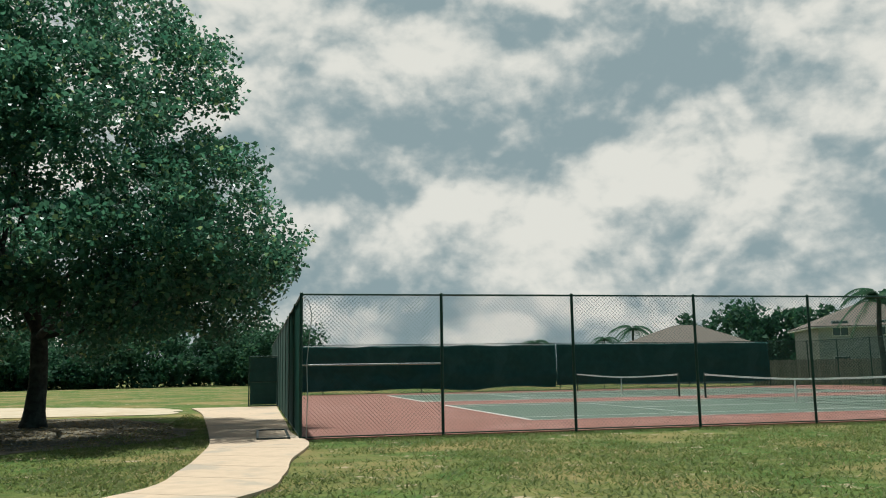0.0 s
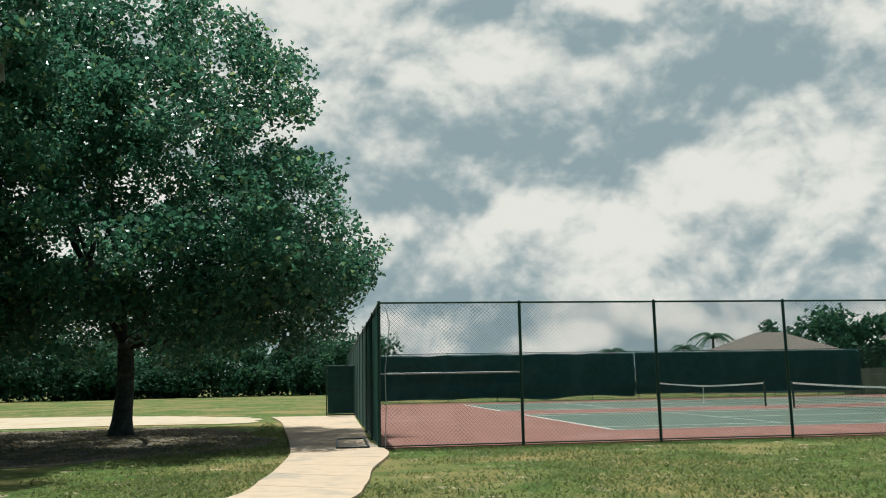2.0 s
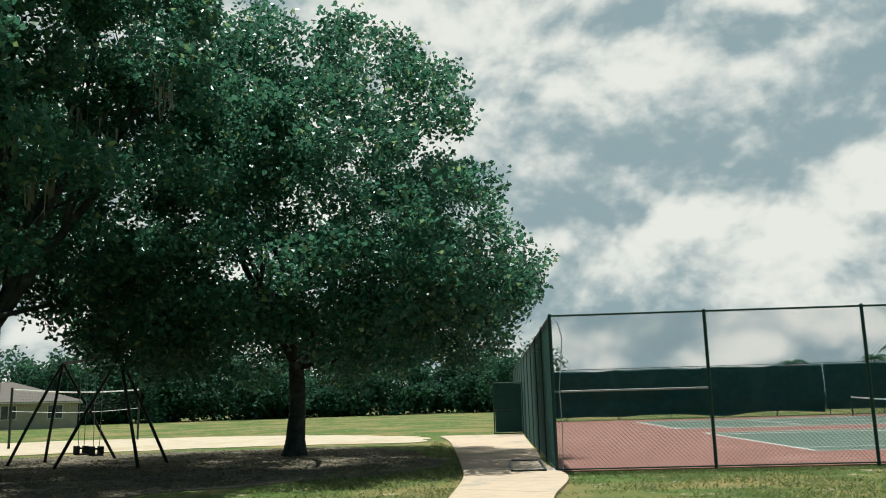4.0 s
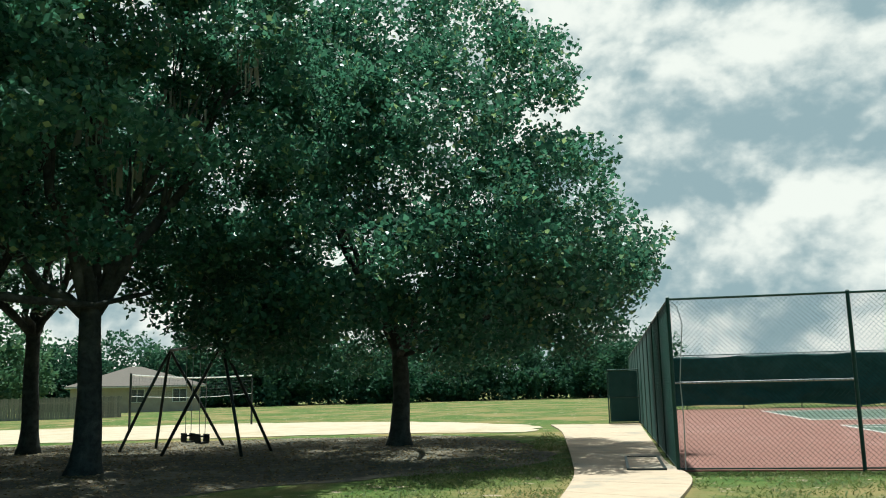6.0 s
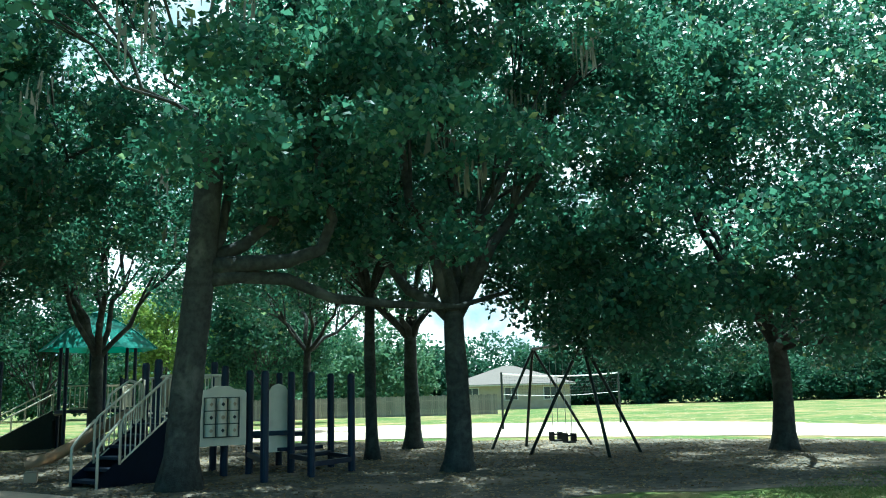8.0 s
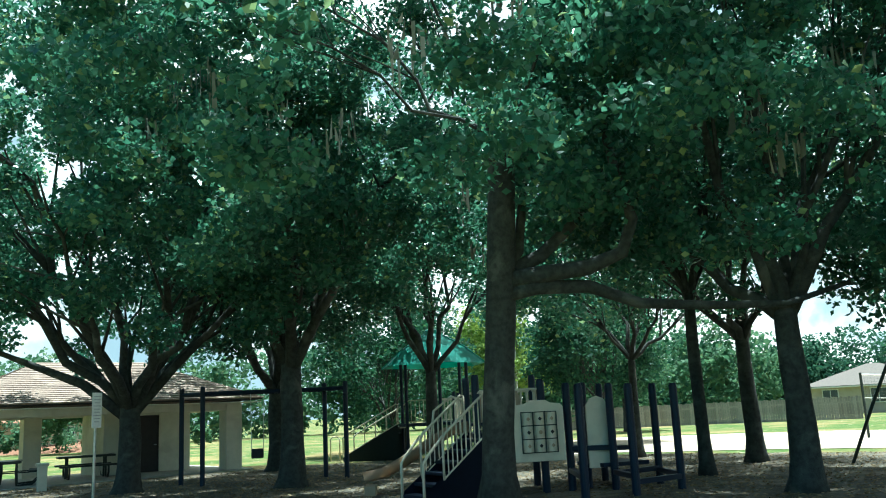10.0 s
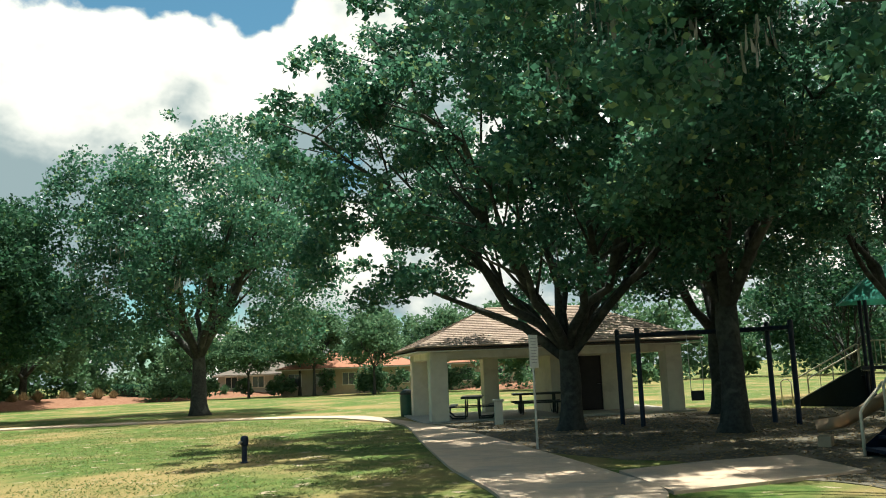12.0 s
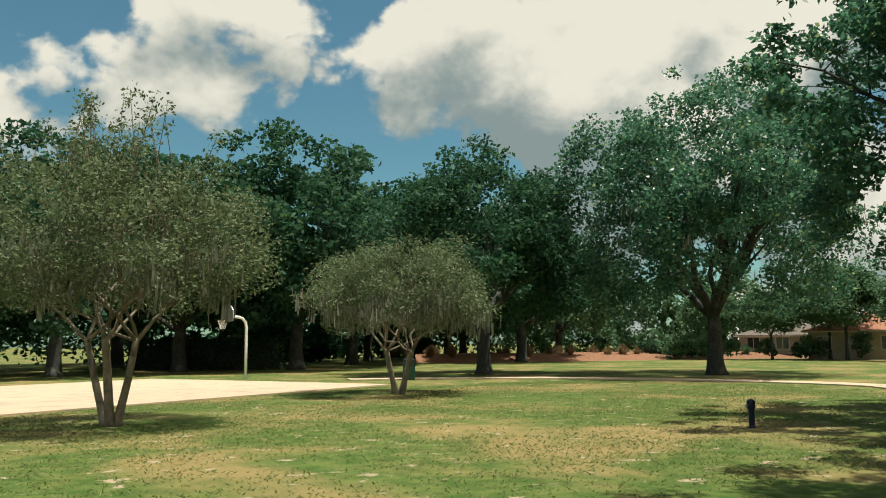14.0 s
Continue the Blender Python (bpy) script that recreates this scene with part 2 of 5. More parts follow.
STUCCO = mat("painted_stucco", (0.62, 0.58, 0.48), (0.56, 0.52, 0.43), 3, 0.9, bump=0.3, bscale=70, c3=(0.5, 0.46, 0.38), big=0.3)
SOFFIT = mat("white_soffit", (0.7, 0.67, 0.6), (0.64, 0.61, 0.55), 3, 0.8, bump=0.1)
DARKDOOR = mat("dark_door_paint", (0.02, 0.018, 0.02), (0.028, 0.024, 0.026), 5, 0.5, bump=0.05)
SHINGLE = mat("brown_shingle", (0.33, 0.24, 0.185), (0.21, 0.155, 0.12), 14, 0.9, bump=0.6, bscale=40, c3=(0.4, 0.3, 0.23), big=0.1, per_object=0.18)
BLUE = mat("dark_blue_coat", (0.005, 0.014, 0.036), (0.004, 0.011, 0.028), 6, 0.5, bump=0.03, spec=0.3)
BLACKSTEEL = mat("dark_green_steel", (0.012, 0.022, 0.02), (0.018, 0.028, 0.025), 8, 0.4, bump=0.05)
BEIGE = mat("beige_plastic", (0.68, 0.6, 0.46), (0.62, 0.54, 0.41), 4, 0.5, bump=0.04)
TANSLIDE = mat("tan_slide_plastic", (0.42, 0.3, 0.19), (0.36, 0.255, 0.16), 4, 0.45, bump=0.04)
GREENPLASTIC = mat("green_roof_plastic", (0.03, 0.2, 0.15), (0.045, 0.26, 0.2), 2, 0.4, bump=0.05, c3=(0.08, 0.3, 0.24), big=0.5)
BINGREEN = mat("dark_green_plastic", (0.01, 0.06, 0.036), (0.008, 0.045, 0.028), 5, 0.5, bump=0.04)
BLACKRUBBER = mat("black_rubber", (0.015, 0.015, 0.016), (0.022, 0.022, 0.022), 8, 0.6, bump=0.1)
FLOOR = mat("slab_floor", (0.42, 0.39, 0.34), (0.36, 0.33, 0.29), 4, 0.85, bump=0.2, space="World")


# ---- helpers for shapes ----
def thing(name, x, y, z, rz, label, category, group="", kind=""):
    ob = new(name)
    ob.empty_display_size = 0.2
    ob.matrix_world = pose(x, y, z, 0, 0, rz)
    return tagged(ob, label, category, group, kind)


def link(name, me, material, parent, label=""):
    if material and not me.materials:
        me.materials.append(material)
    ob = new(name, me)
    ob.parent = parent
    return tagged(ob, label)


def part(name, bm, material, parent, label="", smooth=False):
    me = bpy.data.meshes.new(name)
    bm.normal_update()
    bm.to_mesh(me)
    bm.free()
    if smooth:
        me.polygons.foreach_set("use_smooth", [True] * len(me.polygons))
    return link(name, me, material, parent, label)


def box(bm, cx, cy, cz, sx, sy, sz, rz=0.0, bevel=0.0, rx=0.0, ry=0.0):
    m = pose(cx, cy, cz, rx, ry, rz) @ Matrix.Diagonal((sx, sy, sz, 1))
    r = bmesh.ops.create_cube(bm, size=1, matrix=m)
    if bevel:
        es = list({e for v in r["verts"] for e in v.link_edges})
        bmesh.ops.bevel(bm, geom=es, offset=bevel, segments=2, affect="EDGES", profile=0.5)
    return bm


def rod(bm, pts, rad, n=8, cap=True):
    """A tube through points; rad is one radius or one for each point."""
    pts = [Vector(p) for p in pts]
    rads = rad if isinstance(rad, (list, tuple)) else [rad] * len(pts)
    rings, up = [], None
    for i, p in enumerate(pts):
        d = (pts[min(i + 1, len(pts) - 1)] - pts[max(i - 1, 0)]).normalized()
        if up is None or abs(up.dot(d)) > 0.98:
            up = Vector((0, 0, 1)) if abs(d.z) < 0.9 else Vector((1, 0, 0))
        s = d.cross(up).normalized()
        up = s.cross(d).normalized()
        rings.append([bm.verts.new(p + rads[i] * (math.cos(2 * math.pi * k / n) * s + math.sin(2 * math.pi * k / n) * up)) for k in range(n)])
    for a, b in zip(rings, rings[1:]):
        for k in range(n):
            bm.faces.new((a[k], a[(k + 1) % n], b[(k + 1) % n], b[k]))
    if cap:
        bm.faces.new(list(reversed(rings[0])))
        bm.faces.new(rings[-1])
    return bm


def prism(bm, outline, z0, z1):
    lo = [bm.verts.new((x, y, z0)) for x, y in outline]
    hi = [bm.verts.new((x, y, z1)) for x, y in outline]
    bm.faces.new(hi)
    bm.faces.new(list(reversed(lo)))
    n = len(outline)
    for i in range(n):
        bm.faces.new((lo[i], lo[(i + 1) % n], hi[(i + 1) % n], hi[i]))
    bmesh.ops.recalc_face_normals(bm, faces=bm.faces[:])
    return bm


def ragged(corners, step=0.6, amp=0.25, seed=0):
    """An outline with natural, uneven edges through the given corners."""
    pts = []
    n = len(corners)
    for i in range(n):
        p0, p1, p2, p3 = (Vector((*corners[(i + k) % n], 0)) for k in (-1, 0, 1, 2))
        m = max(2, int((p2 - p1).length / step))
        for j in range(m):
            t = j / m
            q = 0.5 * (2 * p1 + (p2 - p0) * t + (2 * p0 - 5 * p1 + 4 * p2 - p3) * t * t + (3 * p1 - p0 - 3 * p2 + p3) * t ** 3)
            w = noise.noise(Vector((q.x * 0.7, q.y * 0.7, seed))) + 0.5 * noise.noise(Vector((q.x * 2.5, q.y * 2.5, seed)))
            v = noise.noise(Vector((q.x * 0.7, q.y * 0.7, seed + 9)))
            pts.append((q.x + amp * w, q.y + amp * v))
    return pts


def quads_mesh(name, verts):
    """A mesh of loose four-sided leaves from an array of n x 4 x 3 places."""
    n = len(verts)
    me = bpy.data.meshes.new(name)
    me.vertices.add(n * 4)
    me.vertices.foreach_set("co", verts.astype(np.float32).ravel())
    me.loops.add(n * 4)
    me.loops.foreach_set("vertex_index", np.arange(n * 4, dtype=np.int32))
    me.polygons.add(n)
    me.polygons.foreach_set("loop_start", np.arange(0, n * 4, 4, dtype=np.int32))
    me.update(calc_edges=True)
    return me


def leaf_quads(rng, centres, length, width, droop=0.0):
    n = len(centres)
    a = rng.normal(size=(n, 3))
    a[:, 2] = a[:, 2] * 0.7 - droop
    a /= np.linalg.norm(a, axis=1)[:, None]
    b = np.cross(a, rng.normal(size=(n, 3)))
    b /= np.linalg.norm(b, axis=1)[:, None] + 1e-9
    s = rng.uniform(0.7, 1.35, size=(n, 1))
    a, b = a * length * s * 0.5, b * width * s * 0.5
    fold = np.cross(a, b) / (length * 0.5) * 0.35
    return np.stack((centres - a, centres + b - a * 0.15 + fold, centres + a, centres - b - a * 0.15 + fold), axis=1)


def curve3(p0, p1, p2, n):
    p0, p1, p2 = Vector(p0), Vector(p1), Vector(p2)
    return [(1 - t) ** 2 * p0 + 2 * t * (1 - t) * p1 + t * t * p2 for t in (i / n for i in range(n + 1))]


def tree(name, label, x, y, height, reach, seed, fork=3.0, trunk=0.3, base=2.2, leaves=40000, leaf=(0.17, 0.095), lean=(0.0, 0.0), squash=1.0,
         off=(0.0, 0.0), leafmat=None, barkmat=None, limbs=7, clumps=150, clump=0.8, stems=1, mid=0.42, moss=0, flare=1.6, group="park trees", extra=(), taper=1.0, bulge=0.22, bough=1.0, sprouts=0):
    """A broad tree: flared trunk that forks into limbs, and a crown of many small leaves in uneven clumps."""
    rng = np.random.default_rng(seed)
    rnd = random.Random(seed)
    leafmat, barkmat = leafmat or OAKLEAF, barkmat or BARK
    ob = thing(name, x, y, 0, 0, label, "tree", group)
    cz = base + (height - base) * mid
    up, low = height - cz, cz - base
    c = Vector((off[0] + lean[0], off[1] + lean[1], cz))

    def spot(az, el, r):
        k = 1 + bulge * noise.noise(Vector((math.cos(az) * 1.3, math.sin(az) * 1.3, el * 1.5 + seed * 7.3)))
        w = max(0.02, math.cos(el)) if taper == 1.0 or el < 0 else max(0.02, 1 - math.sin(min(el, 1.57))) ** taper
        return Vector((c.x + math.cos(az) * w * reach * r * k, c.y + math.sin(az) * w * reach * r * k * squash,
                       c.z + math.sin(el) * (up if el > 0 else low) * r * k))
    wood, forks = bmesh.new(), []
    for s in range(stems):
        a = 2 * math.pi * s / max(1, stems) + seed
        sp = 0.0 if stems == 1 else trunk * 1.25
        p0 = Vector((math.cos(a) * sp, math.sin(a) * sp, -0.1))
        top = Vector((lean[0] + math.cos(a) * sp * (5.5 if stems > 1 else 0), lean[1] + math.sin(a) * sp * (5.5 if stems > 1 else 0), fork))
        pts, rads = [], []
        for i in range(11):
            t = i / 10
            w = 0.05 * trunk / 0.3 * math.sin(t * 5 + seed + s)
            pts.append(p0.lerp(top, t) + Vector((w * t, w * (1 - t), 0)))
            rads.append(trunk * (1 + (flare - 1) * math.exp(-t * fork / 0.28)) * (1 - 0.22 * t))
        rod(wood, pts, rads, 14)
        forks.append((pts[-1], rads[-1]))
    # swelling and ridges of the stem
    for v in wood.verts:
        q = v.co
        d = Vector((q.x, q.y, 0))
        if d.length > 1e-4 and q.z < fork * 0.98:
            v.co += d.normalized() * trunk * 0.14 * noise.noise(Vector((q.x * 6, q.y * 6, q.z * 1.2 + seed)))
    part("trunk", wood, barkmat, ob, smooth=True)
    tips = []
    for i in range(limbs):
        f, fr = forks[i % len(forks)]
        az = 2 * math.pi * (i + rnd.uniform(-0.3, 0.3)) / limbs + seed
        el = rnd.choice((-0.05, 0.25, 0.5, 0.8, 1.15))
        end = spot(az, el, rnd.uniform(0.7, 0.86))
        ctl = f.lerp(end, 0.45) + Vector((0, 0, rnd.uniform(-0.2, 0.12) * (end - f).length))
        ctl.z = max(ctl.z, fork + 0.3)
        line = curve3(f - Vector((0, 0, fr)), ctl, end, 9)
        for j in range(2, 9):
            line[j] += Vector((rnd.uniform(-1, 1), rnd.uniform(-1, 1), rnd.uniform(-1, 1))) * 0.03 * (end - f).length
        r0 = fr * rnd.uniform(0.5, 0.72) * bough
        boughs = bmesh.new()
        rod(boughs, line, [r0 * (1 - 0.88 * k / 9) for k in range(10)], 8)
        for j in (3, 4, 5, 6, 7, 8):
            for _ in range(2):
                q = line[j]
                e2 = spot(az + rnd.uniform(-0.55, 0.55), el + rnd.uniform(-0.5, 0.5), rnd.uniform(0.6, 0.95))
                e2 = q + (e2 - q) * min(1.0, 2.6 / max(0.1, (e2 - q).length))
                l2 = curve3(q, q.lerp(e2, 0.5) + Vector((rnd.uniform(-0.3, 0.3), rnd.uniform(-0.3, 0.3), rnd.uniform(-0.1, 0.4))), e2, 5)
                r1 = r0 * (1 - 0.88 * j / 9) * 0.6
                rod(boughs, l2, [max(0.008, r1 * (1 - 0.85 * k / 5)) for k in range(6)], 5)
                tips.append(e2)
        part("limb", boughs, barkmat, ob, smooth=True)
    for line, r0 in extra:
        part("limb", rod(bmesh.new(), line, [r0 * (1 - 0.7 * k / (len(line) - 1)) for k in range(len(line))], 10), barkmat, ob, "long low limb", True)
    centres = list(tips)
    while len(centres) < clumps + len(tips):
        az, el = rnd.uniform(0, 2 * math.pi), math.asin(rnd.uniform(-0.85, 1))
        centres.append(spot(az, el, rnd.uniform(0.45, 1.0) ** 0.6))
    shoots = []
    for _ in range(sprouts):
        p = spot(rnd.uniform(0, 2 * math.pi), rnd.uniform(0.7, 1.4), 0.9)
        q = p + Vector((rnd.uniform(-0.35, 0.35), rnd.uniform(-0.35, 0.35), rnd.uniform(0.7, 1.4)))
        part("shoot", rod(bmesh.new(), [p - (q - p) * 0.4, p.lerp(q, 0.5), q], [0.012, 0.009, 0.004], 5), barkmat, ob)
        shoots += [p.lerp(q, k) for k in (0.55, 0.8, 1.0)]
    cen = np.array([tuple(p) for p in centres + shoots])
    size = clump * rng.uniform(0.55, 1.3, len(cen))
    if shoots:
        size[-len(shoots):] = 0.17
    share = size ** 2
    who = rng.choice(len(cen), leaves, p=share / share.sum())
    d = rng.normal(size=(leaves, 3))
    d /= np.linalg.norm(d, axis=1)[:, None]
    d *= (rng.uniform(0.1, 1.0, (leaves, 1)) ** 0.5)
    d[:, 2] *= 0.62
    pos = cen[who] + d * size[who][:, None]
    pos += rng.normal(size=pos.shape) * 0.07
    pos = pos[pos[:, 2] > base * 0.55]
    link("crown", quads_mesh("crown", leaf_quads(rng, pos, leaf[0], leaf[1], 0.2)), leafmat, ob)["kind"] = "stuff"
    if moss:
        strands = []
        for _ in range(moss):
            az, r = rnd.uniform(0, 2 * math.pi), rnd.uniform(0.35, 0.98)
            p = spot(az, rnd.uniform(-0.75, 0.1), r)
            for _ in range(14):
                q = np.array(tuple(p)) + rng.normal(size=3) * (0.2, 0.2, 0.16)
                ln = rng.uniform(0.15, 0.6) * (1.25 if rng.random() < 0.15 else 1)
                w = np.array((rng.normal() * 0.012, rng.normal() * 0.012, 0))
                w += np.sign(w.sum() + 1e-6) * np.array((0.005, 0.005, 0))
                strands.append((q - w, q + w, q + w * 0.3 + (rng.normal() * 0.05, rng.normal() * 0.05, -ln), q - w * 0.6 + (0, 0, -ln * 0.9)))
        link("hanging_moss", quads_mesh("hanging_moss", np.array(strands)), MOSS, ob, "grey-green strands of hanging moss")["kind"] = "stuff"
    return ob


# ---- ground and surfaces ----
def sheet(name, outline, z0, z1, material, label, category, kind="structure"):
    me_b = prism(bmesh.new(), outline, z0, z1)
    me = bpy.data.meshes.new(name)
    bmesh.ops.triangulate(me_b, faces=[f for f in me_b.faces if len(f.verts) > 4])
    me_b.to_mesh(me)
    me_b.free()
    me.materials.append(material)
    return tagged(new(name, me), label, category, "", kind)


gb = bmesh.new()
prism(gb, [(-1500, -1500), (1500, -1500), (1500, 1500), (-1500, 1500)], -0.6, 0.0)
ground = tagged(part("ground", gb, GRASS, None), "patchy mown grass lawn with dry and bare spots", "lawn", "", "structure")

LITTER_EDGE = [(-9.6, 15.9), (-13.2, 20.3), (-16.8, 22.3), (-19, 22.2), (-23, 18.5), (-26, 15.0), (-29, 11), (-33, 6), (-33.34, -0.81), (-30.6, -5.4), (-26.6, -10.9), (-24.1, -9.0), (-21.2, -6.6), (-17.8, -3.5), (-15.9, 0.6), (-13.11, 3.8), (-11.5, 7.5), (-11, 11.0)]
sheet("leaf_litter_ground", ragged(LITTER_EDGE, 0.5, 0.5, 3), -0.05, 0.012, LITTER, "bare earth with dry leaf litter under the oaks", "bare ground")
SAND_EDGE = [(-17.2, 25.9), (-18.6, 24.3), (-21.5, 22.6), (-24.5, 19.2), (-28.5, 14.8), (-31, 10), (-33.5, 6.5), (-41, 5.5), (-44.5, 12), (-41, 20.5), (-35, 27), (-28, 30.2), (-21, 29.6)]
sheet("sand_court_ground", ragged(SAND_EDGE, 0.6, 0.7, 5), -0.05, 0.02, SAND, "pale dry sand of a beach volleyball court", "sand")


def slabs(name, left, right, label, length=1.5, z=0.05):
    """A concrete path cast in slabs between two edges, with open joints."""
    pv = tagged(new(name), label, "path", "", "structure")
    L, Rr = [Vector((*p, 0)) for p in left], [Vector((*p, 0)) for p in right]
    n = len(L)
    run = [0.0]
    for i in range(1, n):
        run.append(run[-1] + ((L[i] + Rr[i]) / 2 - (L[i - 1] + Rr[i - 1]) / 2).length)

    def at(line, s):
        s = min(max(s, 0), run[-1] - 1e-6)
        i = max(k for k in range(n - 1) if run[k] <= s)
        u = (s - run[i]) / (run[i + 1] - run[i])
        a, b, c, d = line[max(i - 1, 0)], line[i], line[i + 1], line[min(i + 2, n - 1)]
        return 0.5 * (2 * b + (c - a) * u + (2 * a - 5 * b + 4 * c - d) * u * u + (3 * b - a - 3 * c + d) * u ** 3)
    count = max(1, int(run[-1] / length))
    for k in range(count):
        s0, s1 = run[-1] * k / count + 0.008, run[-1] * (k + 1) / count - 0.008
        ss = [s0 + (s1 - s0) * j / 4 for j in range(5)]
        ring = [at(L, s) for s in ss] + [at(Rr, s) for s in reversed(ss)]
        part("slab", prism(bmesh.new(), [(p.x, p.y) for p in ring], -0.08, z), CONCRETE, pv)
    return pv


slabs("path_by_courts", [(-18.9, 29.2), (-15.9, 25.6), (-12.0, 20.3), (-9.2, 16.4), (-7.6, 14.1), (-6.3, 11.9), (-5.4, 10.2), (-4.6, 8.2), (-5.2, 5.2), (-7.6, 1.8), (-9.75, 0.12)],
      [(-15.85, 30.7), (-13.55, 26.95), (-10.15, 21.45), (-7.55, 17.2), (-5.8, 14.8), (-4.6, 12.0), (-3.7, 10.2), (-3.1, 8.3), (-3.7, 4.6), (-6.4, 0.4), (-8.54, -1.5)], "pale concrete footpath along the tennis court fence")
slabs("path_to_pavilion", [(-8.58, -1.55), (-11.34, -1.49), (-15.15, -4.41), (-19.83, -7.79), (-25.84, -12.12), (-27.97, -14.77), (-29.76, -17.8)],
      [(-9.76, 0.22), (-12.67, 0.27), (-14.87, -1.23), (-18.47, -4.24), (-23.95, -9.08), (-29.34, -15.16), (-31.09, -17.49)], "shaded concrete footpath leading to the picnic pavilion")
slabs("path_to_playground", [(-15.02, -1.16), (-16.55, -0.1), (-17.74, 1.17)], [(-12.97, 0.25), (-14.14, 1.22), (-15.72, 2.42)], "short concrete spur to the playground", 1.4, 0.046)
slabs("path_across_lawn", [(-29.81, -17.85), (-29.67, -20.6), (-28.06, -25), (-24.94, -29.6), (-20.48, -33.2), (-15.95, -34.89)],
      [(-31.13, -17.54), (-31.15, -21), (-29.42, -25.69), (-26.07, -30.68), (-21.08, -34.64), (-16.26, -36.31)], "narrow concrete footpath across the lawn", 1.6)

# ---- tennis courts: local x along the near fence, local y away from it ----
FX, FY, FA = -6.55, 15.8, 31.7
court = thing("tennis_court", FX, FY, 0, FA, "worn red and green hard tennis courts with white lines", "tennis court", "", "structure")
part("apron", prism(bmesh.new(), [(0.05, 0.05), (36.6, 0.05), (36.6, 34.2), (0.05, 34.2)], -0.1, 0.03), COURT_RED, court, "worn brick-red apron")
for y0 in (4.0, 19.17):
    part("playing_area", prism(bmesh.new(), [(6.4, y0), (30.17, y0), (30.17, y0 + 10.97), (6.4, y0 + 10.97)], 0.0, 0.035), COURT_GREEN, court, "faded green playing area")
    stripes = [(18.28, y0, 23.77, .05), (18.28, y0 + 10.97, 23.77, .05), (18.28, y0 + 1.37, 23.77, .05), (18.28, y0 + 9.6, 23.77, .05), (18.28, y0 + 5.485, 12.8, .05),
               (6.4, y0 + 5.485, .09, 10.97), (30.17, y0 + 5.485, .09, 10.97), (11.88, y0 + 5.485, .05, 8.23), (24.68, y0 + 5.485, .05, 8.23)]
    for sx, sy, lx, ly in stripes:
        part("line", box(bmesh.new(), sx, sy, 0.035, lx, ly, 0.01), WHITE, court)


def lattice(bm, x0, x1, z0, z1, pitch=0.085, r=0.0035):
    """Chain-link: two crossing sets of slanted wires in the plane y = 0."""
    h = z1 - z0
    for sgn in (1, -1):
        k = x0 - h
        while k < x1 + h:
            a, b = (k, z0), (k + h * sgn if sgn > 0 else k - h, z1)
            lo, hi = 0.0, 1.0
            dx = b[0] - a[0]
            t0, t1 = (x0 - a[0]) / dx, (x1 - a[0]) / dx
            lo, hi = max(lo, min(t0, t1)), min(hi, max(t0, t1))
            if hi - lo > 0.003:
                p = Vector((a[0] + dx * lo, sgn * r, z0 + h * lo))
                q = Vector((a[0] + dx * hi, sgn * r, z0 + h * hi))
                n = Vector((-(q - p).z, 0, (q - p).x)).normalized() * r
                o = Vector((0, r, 0))
                v = [bm.verts.new(w) for w in (p + n, p - n * 0.5 + o, p - n * 0.5 - o, q + n, q - n * 0.5 + o, q - n * 0.5 - o)]
                for i in range(3):
                    j = (i + 1) % 3
                    bm.faces.new((v[i], v[j], v[3 + j], v[3 + i]))
            k += pitch
    return bm


def chain_fence(name, x, y, rz, bays, label, h=3.05, bay=3.05, skip=(), midrail=(), skiprail=()):
    f = thing(name, x, y, 0, rz, label, "fence", "court fences")
    pm = rod(bmesh.new(), [(0, 0, -0.2), (0, 0, h), (0, 0, h + 0.03), (0, 0, h + 0.05)], [0.034, 0.034, 0.036, 0.012], 10)
    first = part("post", pm, FENCE, f, smooth=False)
    for i in range(1, bays + 1):
        link("post", first.data, FENCE, f).location = (i * bay, 0, 0)
    me = None
    for i in range(bays):
        if i in skip:
            continue
        if me is None:
            ob = part("mesh_panel", lattice(bmesh.new(), 0.03, bay - 0.03, 0.06, h - 0.02), FENCE, f, "green coated chain-link")
            me = ob.data
            rail = part("rail", rod(bmesh.new(), [(0, 0, 0), (bay, 0, 0)], 0.021, 8), FENCE, f)
            rail.location = (i * bay, 0, h)
            wire = part("bottom_rail", rod(bmesh.new(), [(0, 0, 0), (bay, 0, 0)], 0.016, 6), FENCE, f)
            wire.location = (i * bay, 0, 0.06)
        else:
            ob = link("mesh_panel", me, FENCE, f)
            link("rail", rail.data, FENCE, f).location = (i * bay, 0, h)
            link("bottom_rail", wire.data, FENCE, f).location = (i * bay, 0, 0.06)
        ob.location = (i * bay, 0, 0)
        if i in midrail:
            part("mid_rail", rod(bmesh.new(), [(i * bay, 0.03, 1.55), (i * bay + bay, 0.03, 1.55)], 0.019, 8), STEEL, f, "bare galvanised rail")
    return f


def on_court(a, b):
    c, s = math.cos(radians(FA)), math.sin(radians(FA))
    return FX + a * c - b * s, FY + a * s + b * c


near_fence = chain_fence("chain_link_fence", *on_court(0, 0), FA, 12, "tall dark green chain-link fence along the near side of the courts", midrail=(0,))
side_fence = chain_fence("chain_link_fence", *on_court(0, 0), FA + 90, 11, "tall dark green chain-link fence beside the footpath", h=3.049, bay=3.11, skip=())
back_fence = chain_fence("chain_link_fence", *on_court(0, 34.2), FA, 12, "tall chain-link fence behind the courts")
east_fence = chain_fence("chain_link_fence", *on_court(36.6, 0), FA + 90, 11, "tall chain-link fence on the far side of the courts", h=3.049, bay=3.11)


